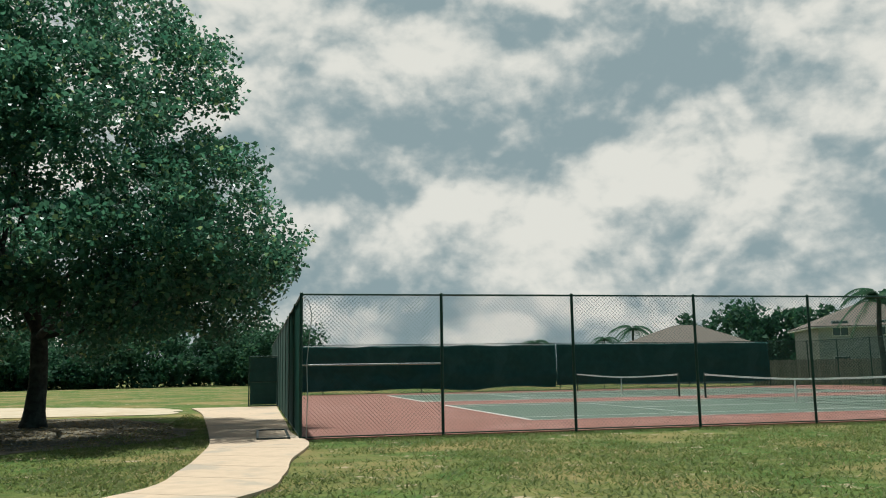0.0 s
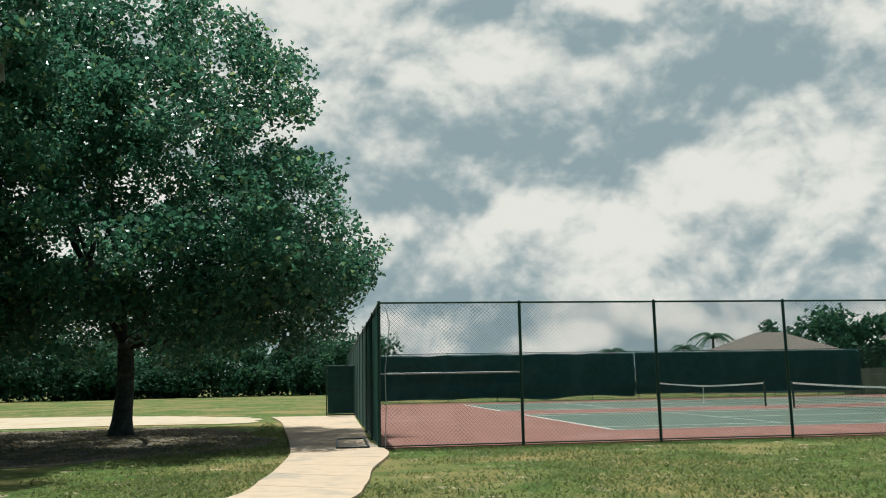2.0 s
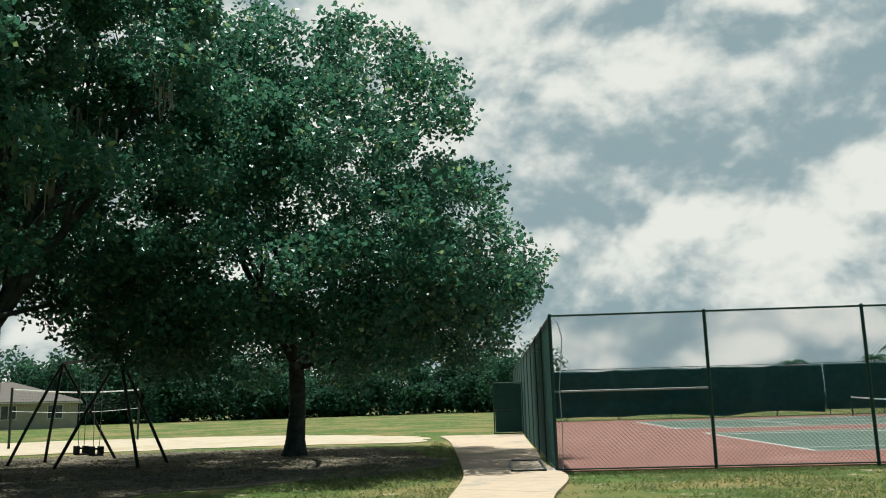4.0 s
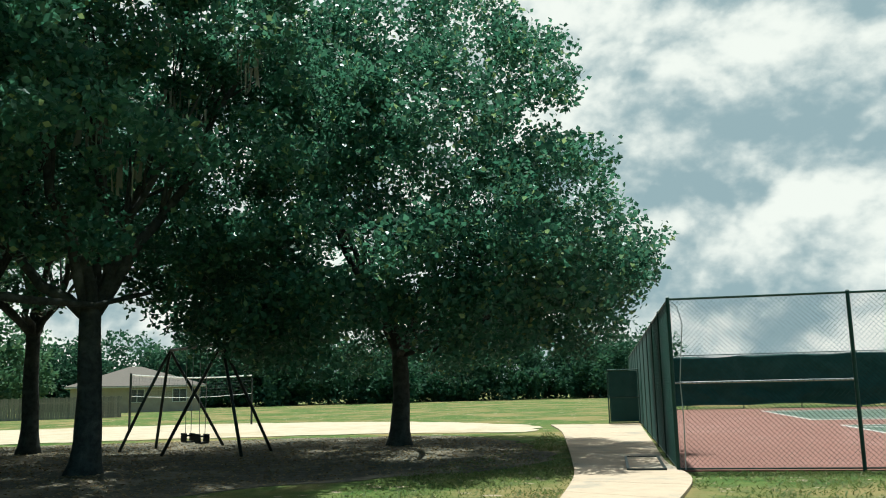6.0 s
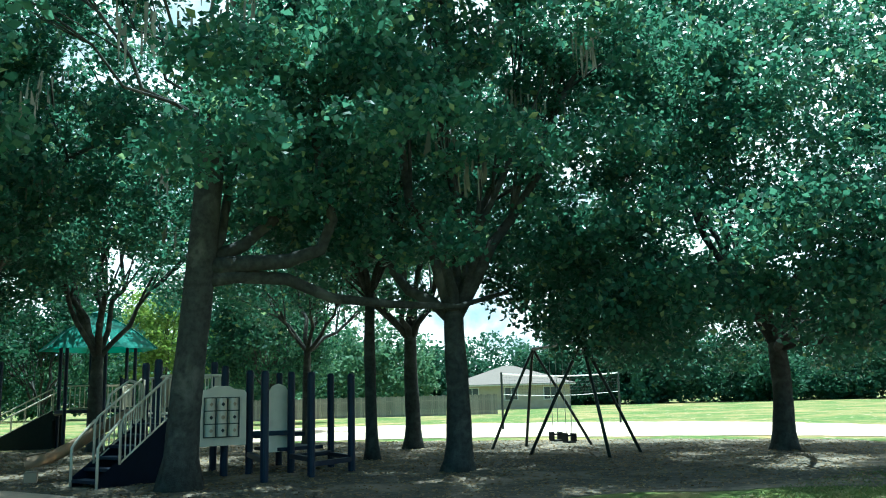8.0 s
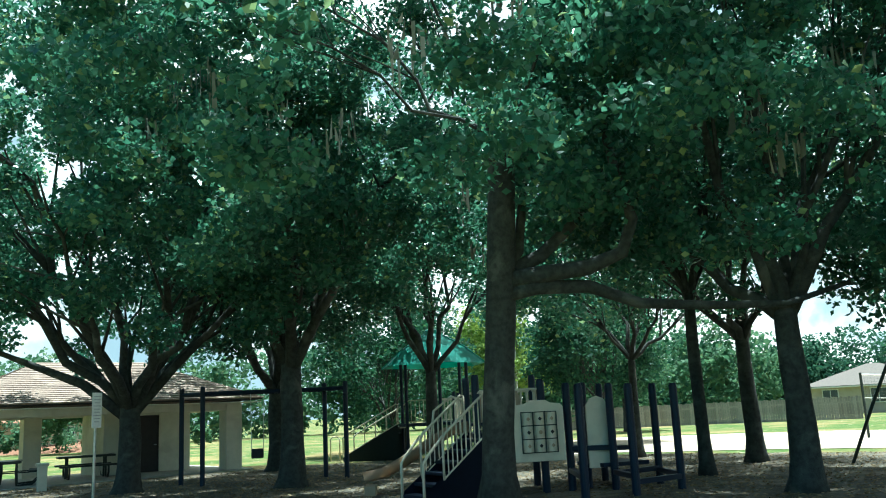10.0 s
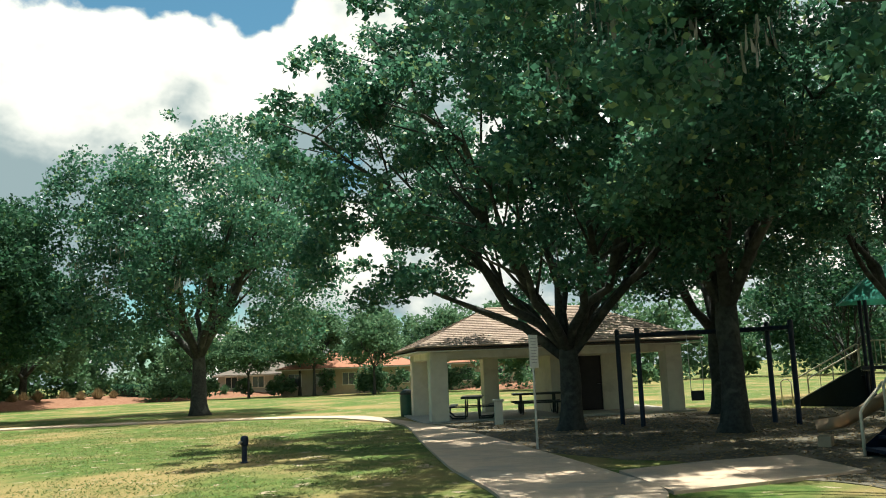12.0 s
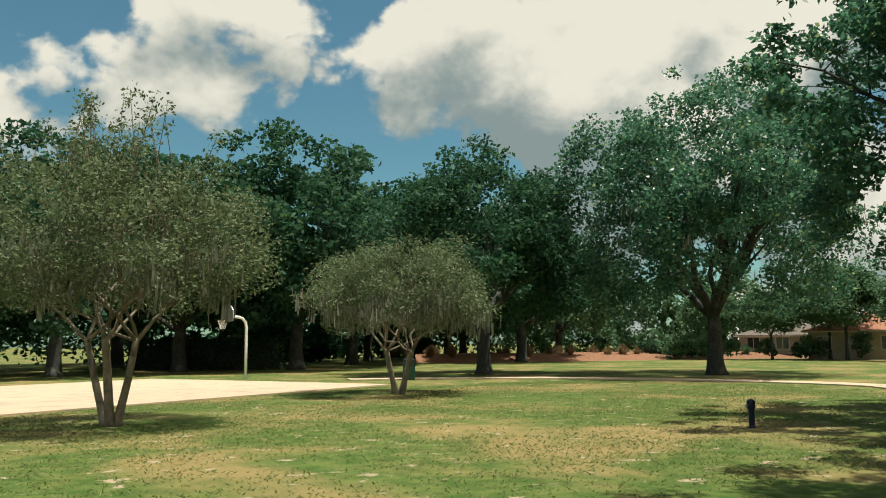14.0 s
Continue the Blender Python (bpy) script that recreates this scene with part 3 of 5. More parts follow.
def windscreen(x0, x1, label, sag, seed, low=0.55):
    w = thing("windscreen", *on_court(x0, 34.1), 0, FA, label, "windscreen", "court windscreens")
    bm = bmesh.new()
    n, m = int((x1 - x0) / 0.16), 14
    grid = []
    for i in range(n + 1):
        col = []
        for j in range(m + 1):
            x, t = (x1 - x0) * i / n, j / m
            top = 2.98 - sag * 0.25 * abs(math.sin(math.pi * x / 3.05)) * (0.4 + noise.noise(Vector((x * 0.3, seed, 0))))
            bot = 0.06 + abs(low - 0.06 + sag * (0.35 * noise.noise(Vector((x * 0.22, seed, 4))) + 0.2 * abs(math.sin(math.pi * x / 6.1))))
            z = top + (bot - top) * t
            d = 0.05 + (0.1 + 0.8 * sag) * t * noise.noise(Vector((x * 0.7, z * 1.3, seed))) + (0.03 + 0.25 * sag) * t * noise.noise(Vector((x * 1.1 + z * 2.4, z * 1.8, seed)))
            col.append(bm.verts.new((x, -d - 0.02, z)))
        grid.append(col)
    for i in range(n):
        for j in range(m):
            bm.faces.new((grid[i][j], grid[i + 1][j], grid[i + 1][j + 1], grid[i][j + 1]))
    bmesh.ops.solidify(bm, geom=bm.faces[:], thickness=0.004)
    part("cloth", bm, SCREEN, w, smooth=True)
    part("hem_rope", rod(bmesh.new(), [((x1 - x0) * k / 40, -0.05, 2.985 - 0.02 * abs(math.sin(k * 1.1))) for k in range(41)], 0.013, 5), STEEL, w, "pale top rope")
    return w


windscreen(0.1, 18.0, "dark green windscreen cloth sagging on the back fence", 0.5, 2, 0.2)
windscreen(18.06, 33.4, "dark green windscreen cloth hung on the back fence", 0.15, 6, 0.35)


def tennis_net(a, b0):
    n = thing("tennis_net", *on_court(a, b0), 0, FA + 90, "black tennis net with a white top band between green posts", "tennis net", "tennis nets")
    for x in (0, 12.8):
        part("post", rod(bmesh.new(), [(x, 0, 0), (x, 0, 1.1), (x, 0, 1.13)], [0.045, 0.045, 0.02], 10), FENCE, n)
    lm = bmesh.new()
    for k in range(64):
        x = 0.06 + 12.68 * k / 63
        z = 1.07 - 0.156 * (1 - abs(2 * x / 12.8 - 1) ** 1.6)
        rod(lm, [(x, 0, 0.06), (x, 0, z)], 0.004, 3, False)
    for j in range(9):
        rod(lm, [(12.8 * i / 12, 0, 0.06 + (1.0 - 0.15 * (1 - abs(2 * i / 12 - 1) ** 1.6)) * j / 9) for i in range(13)], 0.004, 3, False)
    part("netting", lm, BLACKRUBBER, n, "black knotted netting")
    bm = bmesh.new()
    rings = []
    for i in range(25):
        x = 12.8 * i / 24
        z = 1.05 - 0.156 * (1 - abs(2 * x / 12.8 - 1) ** 1.6)
        rings.append([bm.verts.new((x, y, z + h)) for y, h in ((-0.01, -0.035), (0.01, -0.035), (0.01, 0.035), (-0.01, 0.035))])
    for p, q in zip(rings, rings[1:]):
        for k in range(4):
            bm.faces.new((p[k], p[(k + 1) % 4], q[(k + 1) % 4], q[k]))
    part("top_band", bm, WHITE, n, "white canvas band")
    part("centre_strap", box(bmesh.new(), 6.4, 0, 0.47, 0.06, 0.025, 0.9), WHITE, n)


tennis_net(18.28, 3.09)
tennis_net(18.28, 18.26)

gate = thing("court_gate", *on_court(-0.06, 17.3), 0, FA + 180, "open dark green chain-link gate beside the path", "gate")
gf = bmesh.new()
for p, q in (((0, 0, 0.08), (0, 0, 2.1)), ((1.15, 0, 0.08), (1.15, 0, 2.1)), ((0, 0, 0.1), (1.15, 0, 0.1)), ((0, 0, 2.08), (1.15, 0, 2.08)), ((0, 0, 1.05), (1.15, 0, 1.05))):
    rod(gf, [p, q], 0.024, 8)
part("gate_frame", gf, FENCE, gate)
part("mesh_panel", lattice(bmesh.new(), 0.02, 1.13, 0.1, 2.08, 0.06, 0.004), FENCE, gate)
part("cloth", box(bmesh.new(), 0.575, -0.015, 1.09, 1.06, 0.008, 1.88), SCREEN, gate, "dark privacy cloth")

# ---- picnic pavilion: local x along its front, local y to the back ----
PX, PY, PA = -27.05, -11.4, 128.95
pav = thing("picnic_pavilion", PX, PY, 0, PA, "cream stucco picnic pavilion with brown shingle hip roof", "pavilion")
part("floor_slab", box(bmesh.new(), 4.3, 2.4, 0.0, 9.8, 6.0, 0.12, bevel=0.02), FLOOR, pav, "grey concrete slab floor")
W, D, EZ, RZ, OV = 8.6, 4.8, 2.42, 4.1, 0.85
for cx, cy in ((0, 0), (W, 0), (0, D), (2.9, D), (W, D)):
    part("column", box(bmesh.new(), cx, cy, 1.22, 0.62, 0.62, 2.36, bevel=0.02), STUCCO, pav)
for cx, cy, sx, sy in ((W / 2, 0, W + 0.62, 0.5), (W / 2, D, W + 0.62, 0.5), (0, D / 2, 0.5, D - 0.5), (W, D / 2, 0.5, D - 0.5)):
    part("beam", box(bmesh.new(), cx, cy, 2.3, sx, sy, 0.26, bevel=0.01), STUCCO, pav)
rm = bmesh.new()
for cx, cy, sx, sy in ((4.75, 2.2 + 0.08, 0.0, 0), ):
    box(rm, 5.2, 2.2, 1.2, 1.0, 0.16, 2.3)
    box(rm, 7.35, 2.2, 1.2, 1.14, 0.16, 2.3)
    box(rm, 6.24, 2.2, 2.24, 1.08, 0.16, 0.22)
    box(rm, 4.78, 3.4, 1.2, 0.16, 2.24, 2.3)
    box(rm, 7.84, 3.4, 1.2, 0.16, 2.24, 2.3)
    box(rm, 6.31, 4.6, 1.2, 3.22, 0.16, 2.3)
part("room_wall", rm, STUCCO, pav)
door = part("door", box(bmesh.new(), 6.24, 2.22, 1.1, 1.0, 0.06, 2.06, bevel=0.005), DARKDOOR, pav, "dark closed door")
part("door_frame", box(box(box(bmesh.new(), 5.73, 2.13, 1.1, 0.05, 0.06, 2.12), 6.75, 2.13, 1.1, 0.05, 0.06, 2.12), 6.24, 2.13, 2.15, 1.07, 0.06, 0.05), STUCCO, door)
part("handle", rod(bmesh.new(), [(6.63, 2.16, 1.05), (6.63, 2.1, 1.05), (6.52, 2.1, 1.05)], 0.012, 6), STEEL, door)
part("soffit", box(bmesh.new(), W / 2, D / 2, EZ + 0.015, W + 2 * OV - 0.04, D + 2 * OV - 0.04, 0.03), SOFFIT, pav)
fb = bmesh.new()
box(fb, W / 2, -OV, EZ + 0.12, W + 2 * OV, 0.04, 0.06), box(fb, W / 2, D + OV, EZ + 0.12, W + 2 * OV, 0.04, 0.06)
box(fb, -OV, D / 2, EZ + 0.12, 0.04, D + 2 * OV - 0.05, 0.06), box(fb, W + OV, D / 2, EZ + 0.12, 0.04, D + 2 * OV - 0.05, 0.06)
part("fascia", fb, DARKDOOR, pav, "dark gutter edge")


def hip_roof(parent, x0, x1, y0, y1, ze, zr, material, inset=None, name="roof", courses=0):
    """A hip roof as four thick slopes, each laid in overlapping courses when courses is given."""
    inset = (y1 - y0) / 2 if inset is None else inset
    ym = (y0 + y1) / 2
    A, B = Vector((x0 + inset, ym, zr)), Vector((x1 - inset, ym, zr))
    slopes = (((x0, y0), (x1, y0), B, A), ((x1, y1), (x0, y1), A, B), ((x1, y0), (x1, y1), B, B), ((x0, y1), (x0, y0), A, A))
    for p, q, b, a in slopes:
        p, q = Vector((*p, ze)), Vector((*q, ze))
        n = (q - p).cross(a - p).normalized()
        top = part(name, bmesh.new(), material, parent)
        bm = bmesh.new()
        tiles = bm
        k = courses or 1
        for i in range(k):
            t0, t1 = i / k, min(1.0, (i + 1.08) / k) if courses else 1.0
            l0, r0, l1, r1 = p.lerp(a, t0), q.lerp(b, t0), p.lerp(a, t1), q.lerp(b, t1)
            up = n * (0.028 if courses else 0.05)
            v = [bm.verts.new(w) for w in (l0 + up, r0 + up, r1 + n * 0.006, l1 + n * 0.006, l0 - n * 0.02, r0 - n * 0.02, r1 - n * 0.03, l1 - n * 0.03)]
            for f in ((0, 1, 2, 3), (7, 6, 5, 4), (4, 5, 1, 0), (5, 6, 2, 1), (7, 4, 0, 3)):
                bm.faces.new([v[j] for j in f])
            if courses and i:
                bmesh.ops.remove_doubles(bm, verts=bm.verts[:], dist=1e-5)
                part("shingle_course", bm, material, top)
            if courses:
                tiles = bm if i == 0 else tiles
                bm = bmesh.new()
        bm = tiles
        bmesh.ops.remove_doubles(bm, verts=bm.verts[:], dist=1e-5)
        bm.to_mesh(top.data)
        bm.free()


hip_roof(pav, -OV - 0.06, W + OV + 0.06, -OV - 0.06, D + OV + 0.06, EZ + 0.16, RZ, SHINGLE, courses=22)

# ---- trees ----
OAK = "large live oak with a dense dark green crown"
tree("oak_tree", "large dense live oak beside the court path", -16.4, 18.6, 12.7, 7.0, 11, fork=2.7, trunk=0.27, base=1.7, leaves=120000, leaf=(0.145, 0.095), clumps=520, clump=0.74, off=(1.35, -1.45), mid=0.29, taper=0.42, bulge=0.07)
tree("oak_tree", "live oak with a forked trunk over the playground litter", -16.3, 9.65, 13.0, 6.4, 12, fork=3.3, trunk=0.27, base=3.3, leaves=85000, leaf=(0.14, 0.095), clumps=260, clump=0.64, off=(0.0, 0.4))
tree("oak_tree", "slender oak standing at the edge of the sand", -23.9, 11.5, 10.0, 4.5, 13, fork=3.4, trunk=0.24, base=4.8, leaves=22000, clumps=100)
tree("oak_tree", "thin dark oak trunk among the playground posts", -20.6, 9.15, 11.0, 4.5, 14, fork=4.2, trunk=0.16, base=5.2, leaves=22000, clumps=100)
tree("oak_tree", "slim oak by the sand beyond the playground", -28.2, 9.35, 9.0, 4.0, 15, fork=3.2, trunk=0.15, base=3.7, leaves=15000, clumps=100)
V = Vector
tree("oak_tree", "big old live oak with a long low limb over the playground", -16.15, 4.1, 16.0, 8.0, 16, bough=0.28, fork=6.6, trunk=0.3, base=3.7, leaves=100000, leaf=(0.135, 0.09), clumps=300, clump=0.6, lean=(1.1, 0.32), off=(0.2, -1.3), moss=45, mid=0.38,
     extra=(([V((0.6, 0.1, 3.95)), V((0.9, 0.95, 4.02)), V((1.05, 1.7, 4.07)), V((1.15, 2.3, 4.3)), V((1.25, 2.5, 4.85)), V((1.3, 2.3, 5.55)), V((1.4, 2.1, 6.45)), V((1.5, 2.15, 7.2))], 0.17),
            ([V((0.6, 0.2, 4.05)), V((0.6, 0.95, 4.4)), V((0.5, 1.55, 4.95)), V((0.45, 1.9, 5.4)), V((0.4, 2.3, 6.05))], 0.15),
            ([V((0.6, 0.15, 3.9)), V((0.6, 0.55, 4.5)), V((0.55, 0.72, 5.7)), V((0.5, 1.0, 6.8))], 0.13),
            ([V((0.6, 0.15, 3.7)), V((0.8, 0.8, 3.8)), V((0.75, 1.75, 3.78)), V((0.65, 2.65, 3.45)), V((0.5, 3.95, 3.37)), V((0.35, 5.4, 3.36)), V((0.3, 6.6, 3.7))], 0.15)))
tree("oak_tree", "wide-spreading live oak in front of the picnic pavilion", -23.71, -5.25, 13.0, 7.6, 17, fork=2.4, trunk=0.31, base=2.75, leaves=95000, leaf=(0.15, 0.1), clumps=290, clump=0.58, limbs=12, off=(1.2, -0.4), mid=0.4,
     extra=(([V((0, -0.1, 2.0)), V((0.2, -1.2, 2.9)), V((0.4, -2.6, 3.5)), V((0.5, -4.0, 4.1))], 0.17), ([V((0, 0.1, 2.1)), V((0, 1.2, 3.3)), V((0.1, 2.4, 4.4)), V((0.2, 3.4, 5.6))], 0.15)))
tree("oak_tree", "dark live oak beside the blue swing frame", -23.02, -0.79, 13.5, 6.5, 18, fork=3.2, trunk=0.32, base=3.8, leaves=56000, leaf=(0.15, 0.1), clumps=220, clump=0.64)
tree("oak_tree", "dark live oak behind the blue swing frame", -30.51, -2.62, 11.0, 5.5, 19, fork=2.8, trunk=0.33, base=3.4, leaves=26000, clumps=120)
tree("oak_tree", "oak rising in front of the green play tower roof", -30.6, 2.8, 12.0, 5.5, 20, fork=3.2, trunk=0.24, base=3.7, leaves=30000, clumps=130)
tree("oak_tree", "rounded live oak standing on the open lawn", -33.76, -29.6, 15.6, 8.0, 21, fork=3.2, trunk=0.42, base=2.2, leaves=58000, clumps=300, clump=1.0, leaf=(0.21, 0.14), limbs=10, moss=40, mid=0.45)
tree("oak_tree", "live oak at the edge of the wooded lawn", -24.95, -38.12, 13.0, 6.5, 22, fork=3.2, trunk=0.4, base=2.8, leaves=42000, clumps=190, leaf=(0.26, 0.15), clump=1.1, leafmat=DARKLEAF)
tree("oak_tree", "live oak far across the lawn near the grass bed", -41.68, -61.52, 15.0, 7.5, 23, fork=3.5, trunk=0.5, base=2.5, leaves=30000, clumps=160, leaf=(0.36, 0.22), clump=1.3, leafmat=DARKLEAF)
tree("crape_myrtle", "multi-stemmed crape myrtle with sparse grey-green crown and moss", -13.71, -23.81, 5.5, 3.4, 24, fork=1.5, trunk=0.09, base=2.0, leaves=26000, clumps=150, clump=0.5, leaf=(0.11, 0.05), stems=4, barkmat=PALEBARK, leafmat=MYRTLE, limbs=12, moss=120, mid=0.35, group="crape myrtles")
tree("crape_myrtle", "multi-stemmed crape myrtle with sparse crown beside the basketball slab", -3.88, -16.71, 6.3, 3.5, 25, fork=1.9, trunk=0.085, base=2.3, leaves=34000, clumps=170, clump=0.5, leaf=(0.10, 0.05), stems=5, barkmat=PALEBARK, leafmat=MYRTLE, limbs=14, sprouts=22, moss=50, mid=0.35, group="crape myrtles")

# wood behind the lawn
far_oak = tree("oak_tree", "dark broad oak in the wood behind the lawn", -11.1, -54.4, 14.0, 8.0, 31, fork=3.0, trunk=0.45, base=2.0, leaves=20000, clumps=170, leaf=(0.45, 0.28), clump=1.4, leafmat=DARKLEAF, group="wood trees")
far_oak2 = tree("oak_tree", "tall domed oak in the wood behind the lawn", -19.01, -54.45, 16.5, 8.5, 32, fork=3.4, trunk=0.5, base=2.2, leaves=22000, clumps=190, leaf=(0.45, 0.28), clump=1.4, leafmat=DARKLEAF, group="wood trees")
far_oak3 = tree("oak_tree", "oak in the sunlit wood beyond the houses", -54.32, -74.43, 13.0, 7.0, 33, fork=3.0, trunk=0.4, base=1.8, leaves=16000, clumps=110, leaf=(0.42, 0.26), clump=1.4, leafmat=FARLEAF, group="wood trees")
wr = random.Random(7)
for x, y, s in ((-3.56, -50.37, .85), (-26.08, -62.45, 1.0), (-32.23, -74.91, 1.0), (2.85, -60.45, .95), (11.35, -52.85, .9), (-41.21, -75.53, .95), (-8.57, -69.26, 1.05), (-48.51, -86.05, 1.1)):
    copy_thing(wr.choice((far_oak, far_oak2)), pose(x, y, 0, 0, 0, wr.uniform(0, 360)) @ Matrix.Diagonal((s, s, s, 1)))


# ---- basketball slab ----
bb = thing("basketball_slab", -15.9, -29.77, 0, 31.85, "pale sunlit concrete basketball slab", "basketball court", "", "structure")
for i in range(5):
    for j in range(3):
        part("slab", prism(bmesh.new(), [(i * 6 + .01, -j * 5 - .01), (i * 6 + 5.99, -j * 5 - .01), (i * 6 + 5.99, -j * 5 - 4.99), (i * 6 + .01, -j * 5 - 4.99)], -0.1, 0.045), CONCRETE, bb)

hoop = thing("basketball_hoop", -12.03, -39.43, 0.04, 12, "white basketball hoop on a curved pole at the slab edge", "basketball hoop")
part("pole", rod(bmesh.new(), [(0, 0, -.05), (0, 0, 1.4), (0, 0, 2.55), (0.05, 0, 2.8), (0.2, 0, 3.0), (0.45, 0, 3.08), (1.0, 0, 3.1)], 0.07, 12), WHITE, hoop, "white curved steel pole", True)
bd = bmesh.new()
fan = [(-0.62, -0.25), (0.62, -0.25), (0.66, 0.1)] + [(0.66 * math.cos(a), 0.1 + 0.5 * math.sin(a)) for a in (0.4, 0.8, 1.2, 1.57, 1.94, 2.34, 2.74)] + [(-0.66, 0.1)]
prism(bd, fan, -0.02, 0.02)
bmesh.ops.transform(bd, matrix=pose(1.0, 0, 3.1, 90, 0, 90), verts=bd.verts[:])
part("backboard", bd, STEEL, hoop, "grey fan-shaped backboard")
part("rim", rod(bmesh.new(), [(1.27 + 0.23 * math.cos(a), 0.23 * math.sin(a), 2.9) for a in [k * math.pi / 8 for k in range(17)]], 0.012, 6), TANSLIDE, hoop)
nb = bmesh.new()
for k in range(12):
    a, b = k * math.pi / 6, (k + 1) * math.pi / 6
    for s in (1, -1):
        rod(nb, [(1.27 + 0.23 * math.cos(a), 0.23 * math.sin(a), 2.9), (1.27 + 0.17 * math.cos(a + s * .26), 0.17 * math.sin(a + s * .26), 2.68), (1.27 + 0.12 * math.cos(a), 0.12 * math.sin(a), 2.48)], 0.006, 4)
part("net", nb, WHITE, hoop, "white cord net")

# ---- swing set with tripod ends ----
sw = thing("swing_set", 0, 0, 0, 0, "dark steel swing set with tripod ends and bucket seats", "swing set")
EA, EB = Vector((-18.0, 13.85, 2.8)), Vector((-21.3, 14.25, 2.78))
along = (EB - EA).normalized()
for e, sg, feet in ((EA, 1, ((-19.2, 12.85), (-18.05, 15.5), (-17.1, 13.9))), (EB, -1, ((-21.8, 13.05), (-21.4, 16.2), (-22.3, 14.45)))):
    for i, (fx, fy) in enumerate(feet):
        f = Vector((fx, fy, 0))
        top = e + along * sg * 0.35
        pts = [f - Vector((0, 0, 0.1)), f.lerp(e, 0.5), f.lerp(e, 0.86), f.lerp(e, 0.95) + along * sg * 0.03, e + along * sg * 0.1 + Vector((0, 0, 0.02)), top]
        part("leg", rod(bmesh.new(), pts, 0.042, 10), BLACKSTEEL, sw, smooth=True)
part("top_beam", rod(bmesh.new(), [EA, EB], 0.045, 10), BLACKSTEEL, sw)
for k in (0.32, 0.58):
    c = EA.lerp(EB, k)
    s = Vector((along.y, -along.x, 0)) * 0.0 + along * 0.22
    seat = part("seat", box(box(box(box(bmesh.new(), 0, 0, 0.02, 0.34, 0.24, 0.04, bevel=0.012), 0, 0.12, 0.14, 0.34, 0.03, 0.22, bevel=0.01), 0, -0.12, 0.14, 0.34, 0.03, 0.2, bevel=0.01), 0, 0, 0.18, 0.03, 0.24, 0.05), BLACKRUBBER, sw, "black rubber bucket seat")
    seat.location, seat.rotation_euler = (c.x, c.y, 0.27), (0, 0, math.atan2(along.y, along.x))
    for q in (-1, 1):
        part("chain", rod(bmesh.new(), [c + s * q + Vector((0, 0, -0.04)), c + along * 0.17 * q + Vector((0, 0, 0.5 - c.z))], 0.009, 5), STEEL, sw)

# ---- beach volleyball net ----
vn = thing("volleyball_net", 0, 0, 0, 0, "beach volleyball net with white tape on dark posts", "volleyball net")
VA, VB = Vector((-33.2, 19.2, 0)), Vector((-34.6, 26.2, 0))
for p in (VA, VB):
    part("post", rod(bmesh.new(), [p, p + Vector((0, 0, 2.45))], 0.05, 10), BLACKSTEEL, vn)
for z, r, name in ((2.38, 0.035, "top_tape"), (1.5, 0.014, "bottom_tape")):
    part(name, rod(bmesh.new(), [VA.lerp(VB, k / 10) + Vector((0, 0, z - 0.12 * math.sin(math.pi * k / 10))) for k in range(11)], r, 6), WHITE, vn)
nb = bmesh.new()
for k in range(50):
    p = VA.lerp(VB, k / 49)
    d = 0.12 * math.sin(math.pi * k / 49)
    rod(nb, [p + Vector((0, 0, 1.5 - d)), p + Vector((0, 0, 2.36 - d))], 0.003, 3, False)
for j in range(1, 7):
    rod(nb, [VA.lerp(VB, k / 10) + Vector((0, 0, 1.5 + j * 0.125 - 0.12 * math.sin(math.pi * k / 10))) for k in range(11)], 0.003, 3, False)
part("netting", nb, BLACKRUBBER, vn)

# ---- play structure ----
def railing(parent, p, q, h=0.85, gap=0.13, material=None):
    """A barred rail between two points at floor height, with end posts."""
    material = material or BEIGE
    p, q = Vector(p), Vector(q)
    up = Vector((0, 0, h))
    r = part("railing", rod(bmesh.new(), [p + Vector((0, 0, .06)), p + up * 0.93, p + up + (q - p).normalized() * 0.08, q + up - (q - p).normalized() * 0.08, q + up * 0.93, q + Vector((0, 0, .06))], 0.026, 8), material, parent, "beige tube railing", True)
    n = max(2, int((q - p).length / gap))
    for k in range(1, n):
        a = p.lerp(q, k / n)
        part("bar", rod(bmesh.new(), [a + Vector((0, 0, .06)), a + up], 0.014, 6), material, r)
    part("lower_rail", rod(bmesh.new(), [p + Vector((0, 0, .08)), q + Vector((0, 0, .08))], 0.018, 6), material, r)


def stairs(parent, foot, head, width, steps, material):
    foot, head = Vector(foot), Vector(head)
    run = Vector((head.x - foot.x, head.y - foot.y, 0))
    side = Vector((-run.y, run.x, 0)).normalized() * width / 2
    ang = math.degrees(math.atan2(run.y, run.x))
    for k in range(steps):
        c = foot.lerp(head, (k + 0.6) / steps)
        part("step", box(bmesh.new(), c.x, c.y, c.z, run.length / steps + 0.04, width, 0.06, ang, 0.008), material, parent)
    for s in (-1, 1):
        bm = bmesh.new()
        o = side * s
        v = [bm.verts.new(p + o) for p in (foot + Vector((0, 0, -foot.z)), Vector((head.x, head.y, 0)), head + Vector((0, 0, .08)), foot + Vector((0, 0, .18)))]
        bm.faces.new(v)
        bmesh.ops.solidify(bm, geom=bm.faces[:], thickness=0.03)
        part("skirt", bm, material, parent, "dark side skirt of the stairs")


